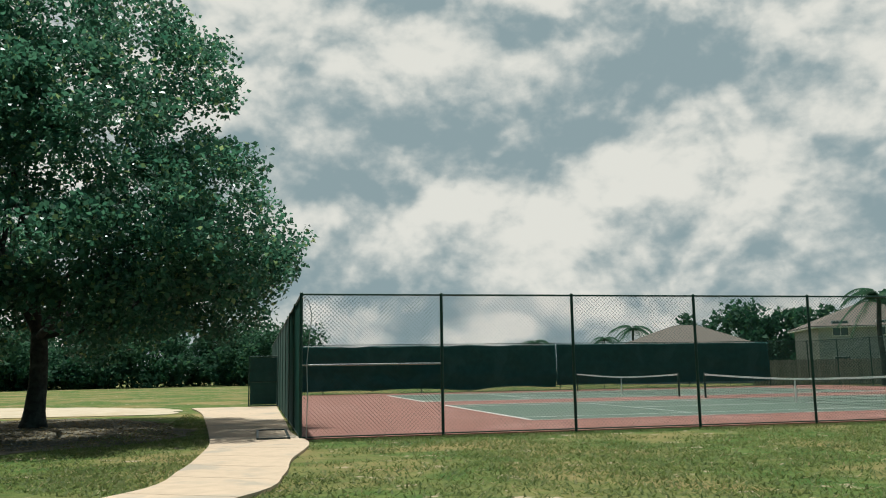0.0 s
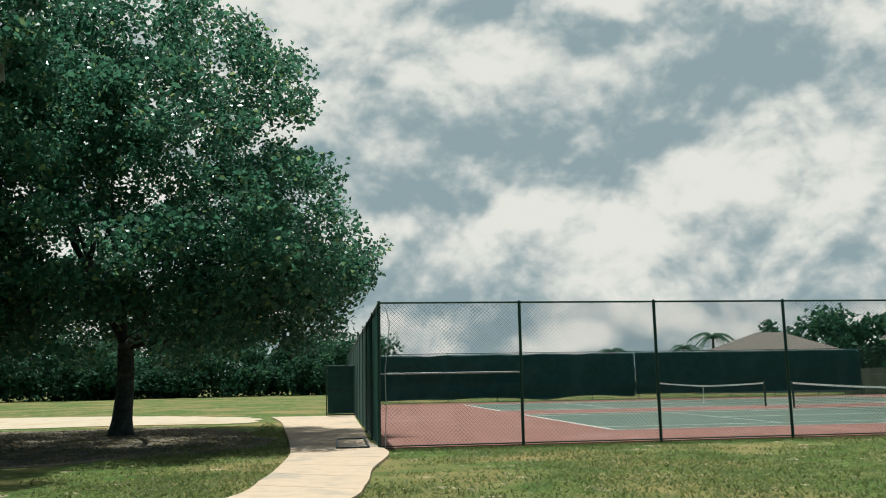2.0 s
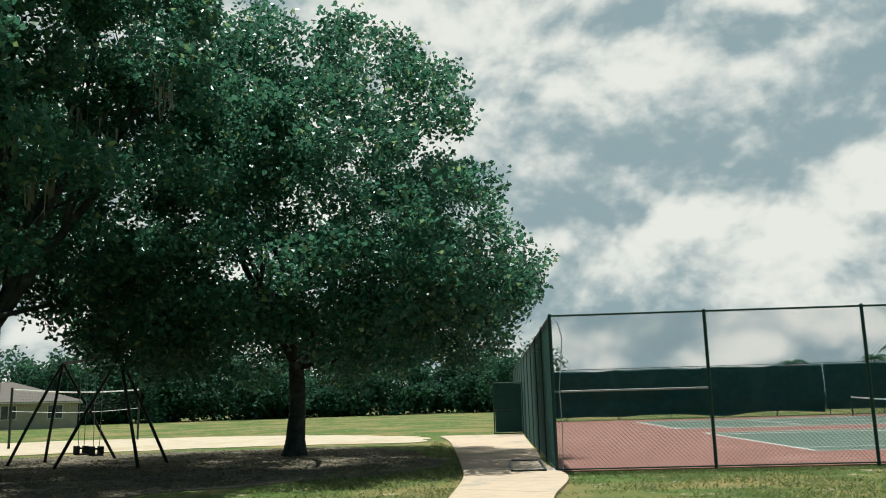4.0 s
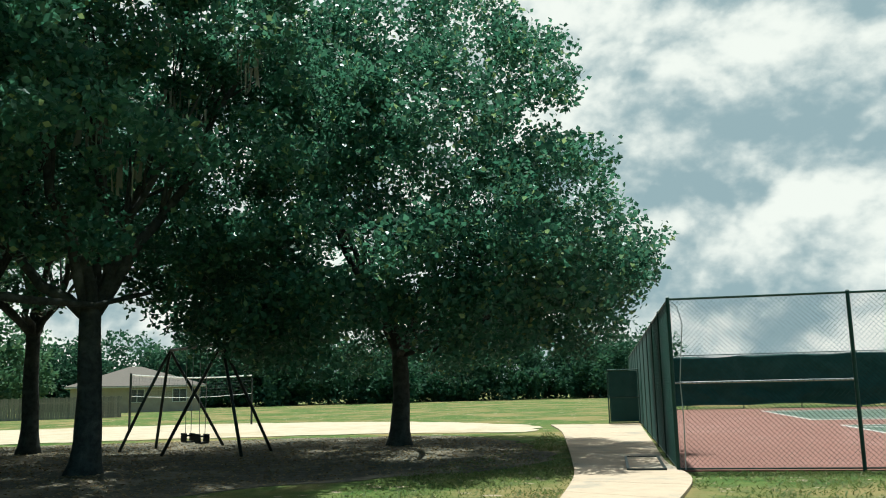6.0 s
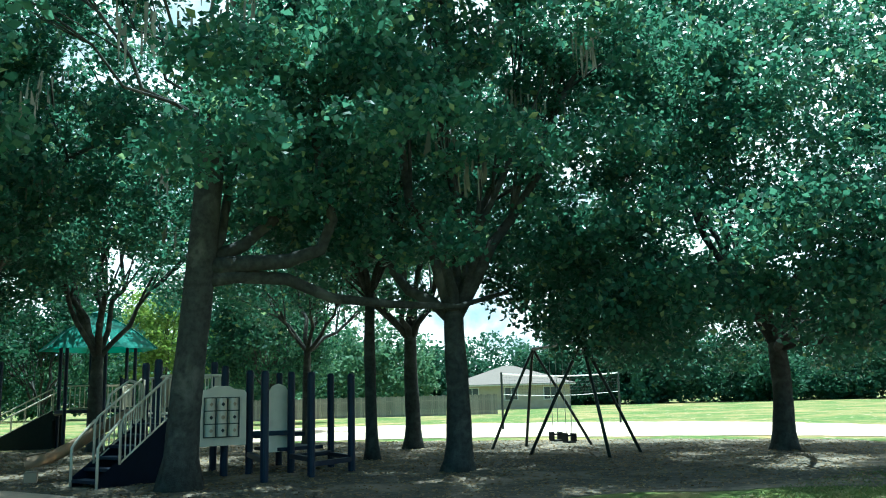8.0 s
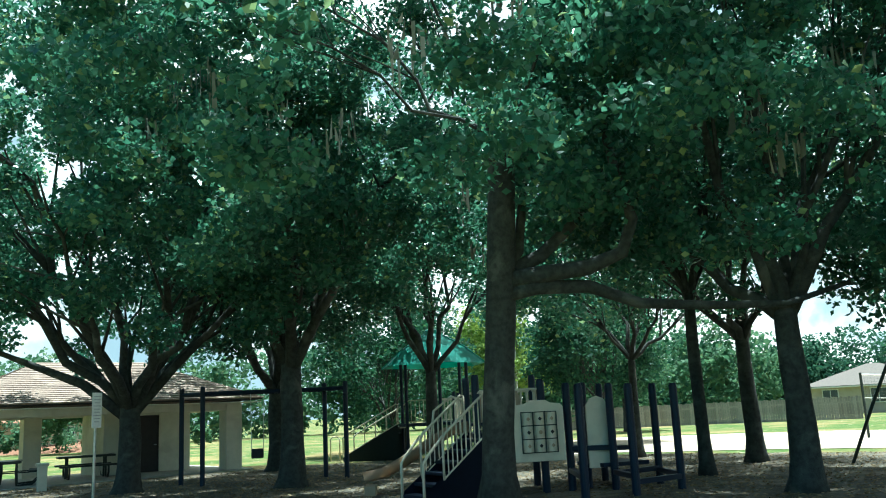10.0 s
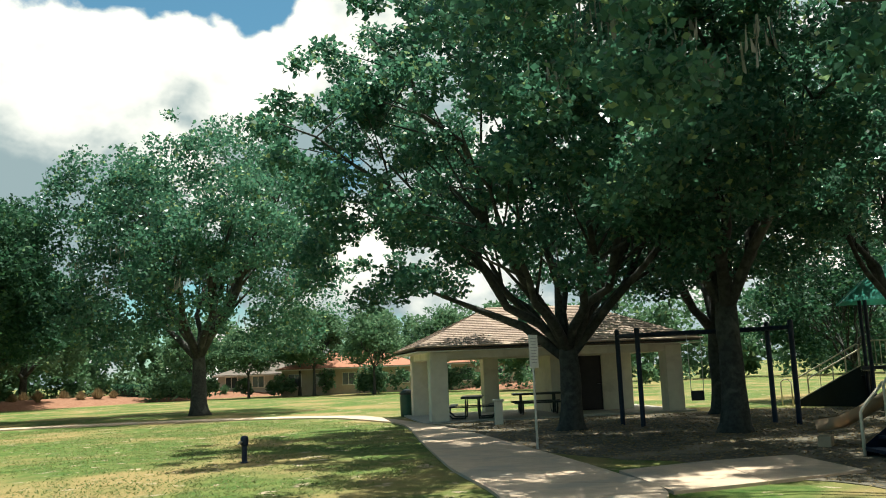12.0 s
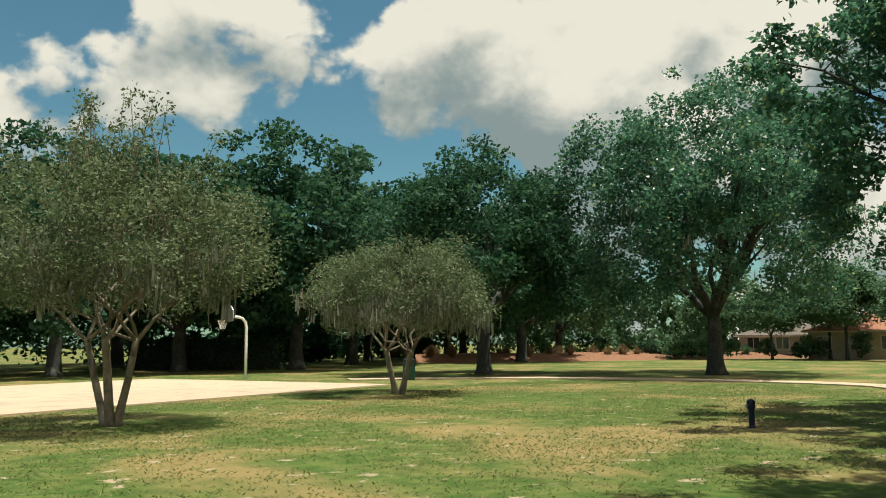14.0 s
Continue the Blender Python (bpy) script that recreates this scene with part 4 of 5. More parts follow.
play = thing("play_structure", 1.1, 0.1, 0, 0, "play structure of dark blue posts with beige rails and slide", "playground")
F1, F2, F3, B1, B2, B3 = (-17.6, 5.58), (-18.1, 6.62), (-18.9, 7.7), (-19.65, 5.65), (-19.4, 6.5), (-20.2, 7.6)
for x, y, h in ((*F1, 2.12), (*F2, 2.1), (*F3, 2.08), (*B1, 2.2), (*B2, 2.15), (*B3, 2.12), (-20.0, 6.05, 2.2), (-21.6, 6.7, 2.2),
                (-19.55, 3.75, 2.45), (-19.5, 5.1, 2.3), (-21.15, 3.6, 2.45), (-21.15, 5.1, 2.45)):
    p = part("post", rod(bmesh.new(), [(0, 0, -.1), (0, 0, h - 0.05), (0, 0, h)], [0.082, 0.082, 0.06], 12), BLUE, play, smooth=False)
    p.location = (x, y, 0)
part("deck", box(bmesh.new(), -20.35, 4.4, 1.2, 1.75, 1.5, 0.1, 0, 0.01), BLUE, play, "dark blue coated deck")
part("deck", box(bmesh.new(), -21.6, 6.3, 0.75, 1.7, 1.3, 0.1, 20, 0.01), BLUE, play, "dark blue coated deck")
part("deck", box(bmesh.new(), -20.1, 6.6, 0.5, 1.1, 1.1, 0.08, 20, 0.01), BLUE, play)
for a, b, z in ((F1, B1, 0.42), (F2, F3, 0.26), (F2, B2, 0.36), (F3, B3, 0.3), (B2, B3, 0.34), (B1, B2, 0.85)):
    d = Vector(b) - Vector(a)
    part("beam", box(bmesh.new(), (a[0] + b[0]) / 2, (a[1] + b[1]) / 2, z, d.length, 0.12, 0.1, math.degrees(math.atan2(d.y, d.x)), 0.01), BLUE, play)
# game panel with nine turning blocks
gp = part("game_panel", bmesh.new(), BEIGE, play, "beige panel with nine game blocks")
pb = bmesh.new()
arch = [(-0.67, 0.62), (0.67, 0.62), (0.67, 1.86), (0.6, 1.93), (0.34, 1.96), (0.2, 2.03), (-0.2, 2.03), (-0.34, 1.96), (-0.6, 1.93), (-0.67, 1.86)]
prism(pb, arch, -0.03, 0.03)
bmesh.ops.transform(pb, matrix=pose(0, 0, 0, 90, 0, 0), verts=pb.verts[:])
bmesh.ops.bevel(pb, geom=pb.edges[:], offset=0.008, segments=1, affect="EDGES")
pb.to_mesh(gp.data)
pb.free()
gp.location, gp.rotation_euler, gp.scale = (-19.15, 4.98, 0.12), (0, 0, radians(97)), (0.78, 0.85, 0.86)
for i in range(3):
    for j in range(3):
        blk = part("block", rod(bmesh.new(), [(0, 0, -0.14), (0, 0, 0.14)], 0.12, 12), BEIGE, gp)
        blk.location = ((i - 1) * 0.31, -0.05, 0.98 + j * 0.31)
        mk = part("mark", bmesh.new(), BLACKRUBBER if (i + j) % 2 else TANSLIDE, blk)
        mb = rod(bmesh.new(), [(0, -0.118, 0), (0, -0.13, 0)], 0.05, 8 if (i * j) % 2 else 4)
        mb.to_mesh(mk.data)
        mb.free()
for i in range(4):
    part("bar", box(bmesh.new(), (i - 1.5) * 0.31, -0.045, 1.29, 0.022, 0.05, 0.95), BLACKSTEEL, gp)
    part("bar", box(bmesh.new(), 0, -0.045, 1.29 + (i - 1.5) * 0.31, 0.95, 0.05, 0.022), BLACKSTEEL, gp)
tp = bmesh.new()
prism(tp, [(-0.24, 0.8), (0.24, 0.8), (0.24, 2.05), (0.14, 2.2), (0, 2.25), (-0.14, 2.2), (-0.24, 2.05)], -0.03, 0.03)
bmesh.ops.transform(tp, matrix=pose(-19.55, 6.25, -0.35, 90, 0, 97), verts=tp.verts[:])
part("tall_panel", tp, BEIGE, play, "tall narrow beige panel")
stairs(play, (-18.75, 2.4, 0.0), (-19.5, 3.72, 1.2), 0.9, 6, BLUE)
for s in (-1, 1):
    o = Vector((0.869, 0.494, 0)) * 0.46 * s
    a, b = Vector((-18.75, 2.4, 0.0)) + o, Vector((-19.5, 3.72, 1.2)) + o
    railing(play, a + (b - a) * 0.3, b, 0.9)
    part("handrail", rod(bmesh.new(), [a - Vector((0, 0, .05)), a + Vector((0, 0, 0.75)), a + Vector((-.04, .08, 0.88)), a + (b - a) * 0.3 + Vector((0, 0, 0.9))], 0.028, 8), BEIGE, play, smooth=True)
railing(play, (-19.5, 3.75, 1.25), (-19.5, 5.1, 1.25))
railing(play, (-19.5, 5.1, 1.25), (-21.15, 5.1, 1.25))
railing(play, (-21.15, 3.6, 1.25), (-21.15, 5.1, 1.25))
ar = bmesh.new()
prism(ar, [(-0.45, 0), (0.45, 0), (0.45, 0.55)] + [(0.45 * math.cos(a), 0.55 + 0.22 * math.sin(a)) for a in (0.5, 1.0, 1.57, 2.1, 2.6)] + [(-0.45, 0.55)], -0.025, 0.025)
bmesh.ops.transform(ar, matrix=pose(-21.05, 4.35, 1.45, 90, 0, 90), verts=ar.verts[:])
part("arch_panel", ar, TANSLIDE, play, "rust-orange arched panel")
# slide: a trough that sweeps down from the deck
sl = bmesh.new()
line = [Vector(p) for p in ((-20.75, 3.62, 1.26), (-20.78, 3.25, 1.2), (-20.8, 2.75, 0.92), (-20.82, 2.2, 0.58), (-20.84, 1.75, 0.36), (-20.86, 1.3, 0.29))]
rings = []
for i, p in enumerate(line):
    d = (line[min(i + 1, 5)] - line[max(i - 1, 0)]).normalized()
    s = Vector((d.y, -d.x, 0)).normalized()
    u = s.cross(d).normalized()
    rings.append([sl.verts.new(p + s * a + u * b) for a, b in ((-0.3, 0.24), (-0.25, 0.06), (-0.12, 0), (0.12, 0), (0.25, 0.06), (0.3, 0.24))])
for a, b in zip(rings, rings[1:]):
    for k in range(5):
        sl.faces.new((a[k], a[k + 1], b[k + 1], b[k]))
bmesh.ops.solidify(sl, geom=sl.faces[:], thickness=0.045)
part("slide", sl, TANSLIDE, play, "tan plastic slide", True)
part("slide_foot", box(bmesh.new(), -20.86, 1.4, 0.1, 0.5, 0.25, 0.24, 0, 0.02), TANSLIDE, play)
for o in (-0.36, 0.36):
    part("hoop_rail", rod(bmesh.new(), [(-20.76 + o, 3.55, 1.2), (-20.76 + o, 3.5, 1.95), (-20.78 + o, 3.25, 2.05), (-20.8 + o, 2.85, 1.75), (-20.82 + o, 2.75, 1.05)], 0.024, 7), BEIGE, play, smooth=True)

# tower with the green roof
tw = thing("play_tower", -33.6, 2.85, 0, 10, "play tower with a green hexagonal roof on dark blue posts", "playground")
for k in range(6):
    a = k * math.pi / 3
    part("post", rod(bmesh.new(), [(1.35 * math.cos(a), 1.35 * math.sin(a), -.1), (1.35 * math.cos(a), 1.35 * math.sin(a), 3.9)], 0.065, 10), BLUE, tw)
    b = a + math.pi / 3
    v = []
    bm = bmesh.new()
    lo = [Vector((2.15 * math.cos(t), 2.15 * math.sin(t), 3.5)) for t in (a, b)]
    hi = [Vector((0.3 * math.cos(t), 0.3 * math.sin(t), 4.75)) for t in (a, b)]
    mid = [l.lerp(h_, 0.45) + Vector((0, 0, 0.1)) for l, h_ in zip(lo, hi)]
    vs = [bm.verts.new(p) for p in (lo[0], lo[1], mid[1], mid[0], hi[1], hi[0])]
    bm.faces.new((vs[0], vs[1], vs[2], vs[3]))
    bm.faces.new((vs[3], vs[2], vs[4], vs[5]))
    bmesh.ops.solidify(bm, geom=bm.faces[:], thickness=0.04)
    part("roof_panel", bm, GREENPLASTIC, tw, "green plastic roof panel")
    part("roof_rib", rod(bmesh.new(), [lo[0], mid[0] + Vector((0, 0, .02)), hi[0]], 0.035, 6), GREENPLASTIC, tw)
    if k not in (3, 4):
        ra, rb = (Vector((1.35 * math.cos(t), 1.35 * math.sin(t), 1.35)) for t in (a, b))
        railing(tw, ra, rb, 0.85, 0.16)
part("roof_cap", rod(bmesh.new(), [(0, 0, 4.7), (0, 0, 4.87), (0, 0, 4.95)], [0.34, 0.3, 0.08], 6), GREENPLASTIC, tw)
part("deck", rod(bmesh.new(), [(0, 0, 1.25), (0, 0, 1.36)], 1.4, 6), BLUE, tw, "dark deck")
stairs(tw, (-2.0, -3.2, 0.0), (-0.7, -1.15, 1.3), 0.9, 6, BLACKSTEEL)
for s in (-1, 1):
    o = Vector((0.84, -0.53, 0)) * 0.46 * s
    railing(tw, Vector((-2.0, -3.2, 0.1)) + o, Vector((-0.7, -1.15, 1.3)) + o, 0.85, 0.5)
lp = part("loop_rail", rod(bmesh.new(), [(-2.3, -3.9, 0), (-2.3, -3.9, 0.85), (-2.25, -3.8, 0.95), (-2.1, -3.65, 0.95), (-2.05, -3.55, 0.85), (-2.05, -3.55, 0)], 0.025, 8), BEIGE, tw, smooth=True)
brd = thing("play_bridge", -31.1, 4.15, 0, -5, "beige railed play bridge beside the tower", "playground")
part("deck", box(bmesh.new(), 0, 0, 1.25, 2.2, 0.9, 0.1, 0, 0.01), BLUE, brd)
for y in (-0.45, 0.45):
    railing(brd, (-1.1, y, 1.28), (1.1, y, 1.28), 0.85, 0.16)
for x in (-1.05, 1.05):
    part("post", rod(bmesh.new(), [(x, -0.5, -.1), (x, -0.5, 2.4)], 0.06, 10), BLUE, brd)
    part("post", rod(bmesh.new(), [(x, 0.5, -.1), (x, 0.5, 2.4)], 0.06, 10), BLUE, brd)

# ---- blue toddler swing frame ----
bs = thing("blue_swing_frame", 0, 0, 0, 0, "dark blue swing frame with one black bucket seat", "swing set")
A1, A2, B1, B2 = (Vector(p) for p in ((-25.57, -4.43, 0), (-24.88, -3.63, 0), (-26.26, -0.37, 0), (-25.5, 0.34, 0)))
for p in (A1, A2, B1, B2):
    part("post", rod(bmesh.new(), [p - Vector((0, 0, .1)), p + Vector((0, 0, 2.72)), p + Vector((0, 0, 2.75))], [0.07, 0.07, 0.05], 12), BLUE, bs)
for p, q in ((A1, B1), (A2, B2), (A1, A2), (B1, B2)):
    part("beam", rod(bmesh.new(), [p + Vector((0, 0, 2.55)), q + Vector((0, 0, 2.55))], 0.055, 10), BLUE, bs)
c = (A1 + A2) / 2 * 0.55 + (B1 + B2) / 2 * 0.45
part("hanger_beam", rod(bmesh.new(), [(A1 + A2) / 2 + Vector((0, 0, 2.55)), (B1 + B2) / 2 + Vector((0, 0, 2.55))], 0.05, 10), BLUE, bs)
st = part("seat", box(box(box(bmesh.new(), 0, 0, 0.02, 0.34, 0.26, 0.05, bevel=0.015), 0, 0.13, 0.14, 0.34, 0.035, 0.24, bevel=0.012), 0, -0.13, 0.14, 0.34, 0.035, 0.22, bevel=0.012), BLACKRUBBER, bs, "black rubber bucket seat")
st.location, st.rotation_euler = (c.x, c.y, 0.68), (0, 0, radians(100))
for q in (-1, 1):
    part("chain", rod(bmesh.new(), [c + Vector((0.03 * q, 0.2 * q, 2.5)), c + Vector((0, 0.17 * q, 0.9))], 0.01, 5), STEEL, bs)

# ---- under and round the pavilion ----
def picnic_table(x, y, rz):
    t = thing("picnic_table", x, y, 0.06, rz, "dark metal picnic table with attached benches under the pavilion", "picnic table", "pavilion tables")
    part("tabletop", box(bmesh.new(), 0, 0, 0.74, 1.85, 0.75, 0.075, bevel=0.02), BLACKSTEEL, t)
    for s in (-1, 1):
        part("bench", box(bmesh.new(), 0, 0.72 * s, 0.44, 1.85, 0.28, 0.065, bevel=0.02), BLACKSTEEL, t)
        x0 = 0.62 * s
        part("leg", rod(bmesh.new(), [(x0, -0.85, 0.42), (x0, -0.86, 0.2), (x0, -0.7, 0.04), (x0, -0.25, 0.02), (x0, -0.22, 0.4), (x0, -0.22, 0.71), (x0, 0.22, 0.71), (x0, 0.22, 0.4), (x0, 0.25, 0.02), (x0, 0.7, 0.04), (x0, 0.86, 0.2), (x0, 0.85, 0.42)], 0.034, 8), BLACKSTEEL, t, smooth=True)
        part("brace", rod(bmesh.new(), [(x0, -0.6, 0.41), (x0, 0.6, 0.41)], 0.02, 7), BLACKSTEEL, t)


picnic_table(-28.63, -10.91, 25)
picnic_table(-30.85, -9.35, 120)
df = thing("drinking_fountain", -25.89, -8.56, 0.0, 30, "cream concrete drinking fountain pedestal near the pavilion", "drinking fountain")
part("pedestal", box(bmesh.new(), 0, 0, 0.36, 0.26, 0.26, 0.76, bevel=0.02), STUCCO, df)
part("basin", box(bmesh.new(), 0, 0, 0.77, 0.34, 0.34, 0.08, bevel=0.02), STUCCO, df)
part("arm", box(bmesh.new(), -0.45, 0, 0.74, 0.7, 0.24, 0.06, bevel=0.015), STUCCO, df)


def bin_(x, y, label):
    b = thing("litter_bin", x, y, 0.0, 0, label, "litter bin", "litter bins")
    part("body", rod(bmesh.new(), [(0, 0, 0), (0, 0, 0.05), (0, 0, 0.85), (0, 0, 0.88)], [0.27, 0.29, 0.3, 0.27], 18), BINGREEN, b)
    part("lid", rod(bmesh.new(), [(0, 0, 0.87), (0, 0, 0.95), (0, 0, 1.05), (0, 0, 1.09)], [0.31, 0.31, 0.2, 0.05], 18), BLACKSTEEL, b, "dark domed lid")


bin_(-31.05, -15.18, "green litter bin with dark lid beside the pavilion")
bin_(-18.53, -33.86, "green litter bin with dark lid beside the lawn path")

sg = thing("park_sign", -18.53, -4.09, 0, 66, "narrow white park rules sign on a thin steel post", "sign")
part("post", rod(bmesh.new(), [(0, 0, -.1), (0, 0, 2.42)], 0.028, 8), STEEL, sg)
pl = part("plate", box(bmesh.new(), 0.035, 0, 2.1, 0.008, 0.26, 0.72, bevel=0.003), WHITE, sg, "white sign plate")
for k in range(9):
    part("text_bar", box(bmesh.new(), 0.0405, 0.0, 2.38 - k * 0.065, 0.004, 0.2 - 0.03 * (k % 3), 0.018), STEEL, pl)

hy = thing("water_spigot", -15.21, -9.38, -0.03, 0, "short dark blue water spigot post on the lawn", "water spigot")
part("post", rod(bmesh.new(), [(0, 0, -.05), (0, 0, 0.05), (0, 0, 0.06), (0, 0, 0.4)], [0.085, 0.085, 0.06, 0.055], 14), BLUE, hy)
part("head", rod(bmesh.new(), [(0, 0, 0.38), (0, 0, 0.42), (0, 0, 0.54), (0, 0, 0.58), (0, 0, 0.6)], [0.06, 0.085, 0.085, 0.065, 0.02], 14), BLUE, hy, smooth=True)
part("spout", rod(bmesh.new(), [(0.06, 0, 0.47), (0.15, 0, 0.47), (0.18, 0, 0.43)], 0.022, 8), STEEL, hy)

dg = thing("drain_frame", *on_court(-0.55, 1.2), 0.05, FA, "rectangular concrete pad in a dark frame beside the fence", "drain cover")
part("pad", box(bmesh.new(), 0, 0, 0.0, 0.6, 2.6, 0.03), CONCRETE, dg)
for cx, cy, sx, sy in ((-0.32, 0, 0.05, 2.7), (0.32, 0, 0.05, 2.7), (0, -1.33, 0.59, 0.05), (0, 1.33, 0.59, 0.05)):
    part("frame_bar", box(bmesh.new(), cx, cy, 0.01, sx, sy, 0.05), BLACKSTEEL, dg)
cb = thing("loose_cable", *on_court(0.12, -0.05), 0, FA, "thin pale cable hanging on the corner fence post", "cable")
part("cable", rod(bmesh.new(), [(0, 0, 0.05), (0.02, 0, 0.9), (0, 0, 1.6), (0.06, 0, 2.2), (0.1, -0.03, 2.6), (0.03, 0, 2.9), (-0.1, 0, 2.98)], 0.01, 6), STEEL, cb)

lp_ = thing("light_pole", -44.5, 7.0, 0, 0, "tall thin grey light pole behind the play tower", "light pole")
part("pole", rod(bmesh.new(), [(0, 0, -.1), (0, 0, 3), (0, 0, 6.2)], [0.09, 0.08, 0.06], 10), STEEL, lp_)
part("lamp_head", box(bmesh.new(), 0.25, 0, 6.2, 0.6, 0.22, 0.12, bevel=0.03), STEEL, lp_)


# ---- houses ----
GLASS = mat("window_glass", (0.03, 0.04, 0.045), (0.05, 0.06, 0.065), 2, 0.12, spec=0.8)
WALLTAN = mat("tan_stucco", (0.45, 0.38, 0.28), (0.4, 0.33, 0.24), 2, 0.9, bump=0.2)
WALLGREY = mat("pale_grey_stucco", (0.42, 0.42, 0.38), (0.37, 0.37, 0.34), 2, 0.9, bump=0.2)
ROOFORANGE = mat("orange_tile", (0.34, 0.15, 0.085), (0.26, 0.11, 0.065), 9, 0.85, bump=0.5, bscale=16)
ROOFBROWN = mat("grey_brown_shingle", (0.15, 0.122, 0.1), (0.115, 0.095, 0.08), 10, 0.9, bump=0.5, bscale=24)
WOODGREY = mat("weathered_fence_wood", (0.3, 0.27, 0.22), (0.22, 0.2, 0.165), 6, 0.9, bump=0.4, per_object=0.2)


def house(x, y, rz, w, d, eave, ridge, wall, roof, label, bays=4, storeys=1, over=0.5):
    h = thing("house", x, y, 0, rz, label, "house", "houses round the park")
    part("wall", box(bmesh.new(), 0, 0, eave / 2 - 0.1, w, d, eave + 0.2), wall, h)
    hip_roof(h, -w / 2 - over, w / 2 + over, -d / 2 - over, d / 2 + over, eave, ridge, roof)
    part("fascia", box(bmesh.new(), 0, 0, eave - 0.04, w + 2 * over, d + 2 * over, 0.14), SOFFIT, h)
    for s in range(storeys):
        z = 1.45 + 2.8 * s
        for k in range(bays):
            px = -w / 2 + w * (k + 0.5) / bays
            wd = part("window", box(bmesh.new(), px, -d / 2 - 0.01, z, 1.3, 0.1, 1.25), SOFFIT, h)
            for q in (-0.3, 0.3):
                part("pane", box(bmesh.new(), px + q, -d / 2 - 0.06, z, 0.54, 0.03, 1.1), GLASS, wd)
    return h


house(-2.4, 79, 3, 12, 10, 2.9, 5.1, WALLGREY, ROOFBROWN, "single-storey grey house with brown hip roof behind the courts", 4)
house(12.5, 79, 8, 10, 9, 4.4, 6.6, WALLGREY, ROOFBROWN, "two-storey grey house beyond the courts with a palm", 3, 2)
house(19, 73, -6, 8, 8, 2.7, 4.6, WALLGREY, ROOFBROWN, "low grey house wing with dark roof beyond the fence", 3)
house(-76, 41.5, 65, 11, 10, 2.3, 4.2, WALLTAN, ROOFBROWN, "tan house with brown roof at the edge of the wood", 3)
house(-72.25, -47.1, 118, 13, 9, 2.5, 4.3, WALLTAN, ROOFORANGE, "tan house with orange tile roof behind the planted bank", 5)
house(-73.48, -58.21, 122, 11, 9, 2.2, 3.9, WALLGREY, ROOFBROWN, "grey house with screened porch behind the planted bank", 4)
house(-77.44, -29.91, 108, 14, 9, 2.5, 4.2, WALLTAN, ROOFORANGE, "low tan house seen beyond the pavilion", 5)


def board_fence(name, pts, h, label, board=0.14):
    f = thing(name, 0, 0, 0, 0, label, "fence", "garden fences")
    bm = bmesh.new()
    box(bm, 0, 0, h / 2, board - 0.012, 0.02, h)
    first = None
    for p, q in zip(pts, pts[1:]):
        p, q = Vector((*p, 0)), Vector((*q, 0))
        n = int((q - p).length / board)
        ang = math.atan2(q.y - p.y, q.x - p.x)
        for k in range(n):
            c = p.lerp(q, (k + 0.5) / n)
            if first is None:
                o = first = part("board", bm, WOODGREY, f)
            else:
                o = link("board", first.data, WOODGREY, f)
            o.location, o.rotation_euler = (c.x, c.y, -0.03 * (k % 3)), (0, 0, ang)
        part("rail", box(bmesh.new(), *((p + q) / 2 + Vector((0, 0, h * 0.75))), (q - p).length, 0.04, 0.09, math.degrees(ang)), WOODGREY, f)


board_fence("board_fence", [(-63.5, 6), (-62, 19.5), (-57.5, 31)], 1.5, "weathered grey board fence at the far side of the field", 0.16)
board_fence("board_fence", [(3.0, 66), (12, 64.5), (24, 60)], 1.8, "weathered grey board fence behind the tennis courts", 0.16)


# ---- woods and planting ----
def wood_row(name, pts, label, count, hmin, hmax, leafmat, seed, depth=10, per=1500, size=0.55, base=0.3, wide=0.42):
    """A far belt of trees: many uneven crowns of leaves over a dense edge."""
    rng = np.random.default_rng(seed)
    P = np.array(pts, float)
    seg = np.linalg.norm(np.diff(P, axis=0), axis=1)
    cum = np.concatenate(([0], np.cumsum(seg)))
    out_v = []
    for _ in range(count):
        s = rng.uniform(0, cum[-1])
        i = min(len(seg) - 1, np.searchsorted(cum, s) - 1) if s > 0 else 0
        i = max(0, i)
        p = P[i] + (P[i + 1] - P[i]) * (s - cum[i]) / seg[i]
        n = np.array((-(P[i + 1] - P[i])[1], (P[i + 1] - P[i])[0])) / seg[i]
        p = p + n * rng.uniform(0, depth)
        h = rng.uniform(hmin, hmax)
        r = h * wide * rng.uniform(0.7, 1.2)
        k = 22
        a, u = rng.uniform(0, 2 * np.pi, k), rng.uniform(0, 1, k)
        z = base + (h - base) * (0.08 + 0.9 * u)
        rr = r * np.sqrt(np.clip(1 - (u * 1.05 - 0.35) ** 2 * 1.6, 0.04, 1)) * rng.uniform(0.4, 1, k)
        cen = np.stack((p[0] + rr * np.cos(a), p[1] + rr * np.sin(a), z), 1)
        who = rng.integers(0, k, per)
        d = rng.normal(size=(per, 3))
        d /= np.linalg.norm(d, axis=1)[:, None]
        d *= rng.uniform(0.2, 1, (per, 1)) ** 0.5 * (r * 0.36)
        q = cen[who] + d
        q[:, 2] = np.maximum(q[:, 2], 0.1)
        out_v.append(leaf_quads(rng, q, size, size * 0.6))
    ob = link(name, quads_mesh(name, np.concatenate(out_v)), leafmat, None)
    return tagged(ob, label, "trees", "", "stuff")


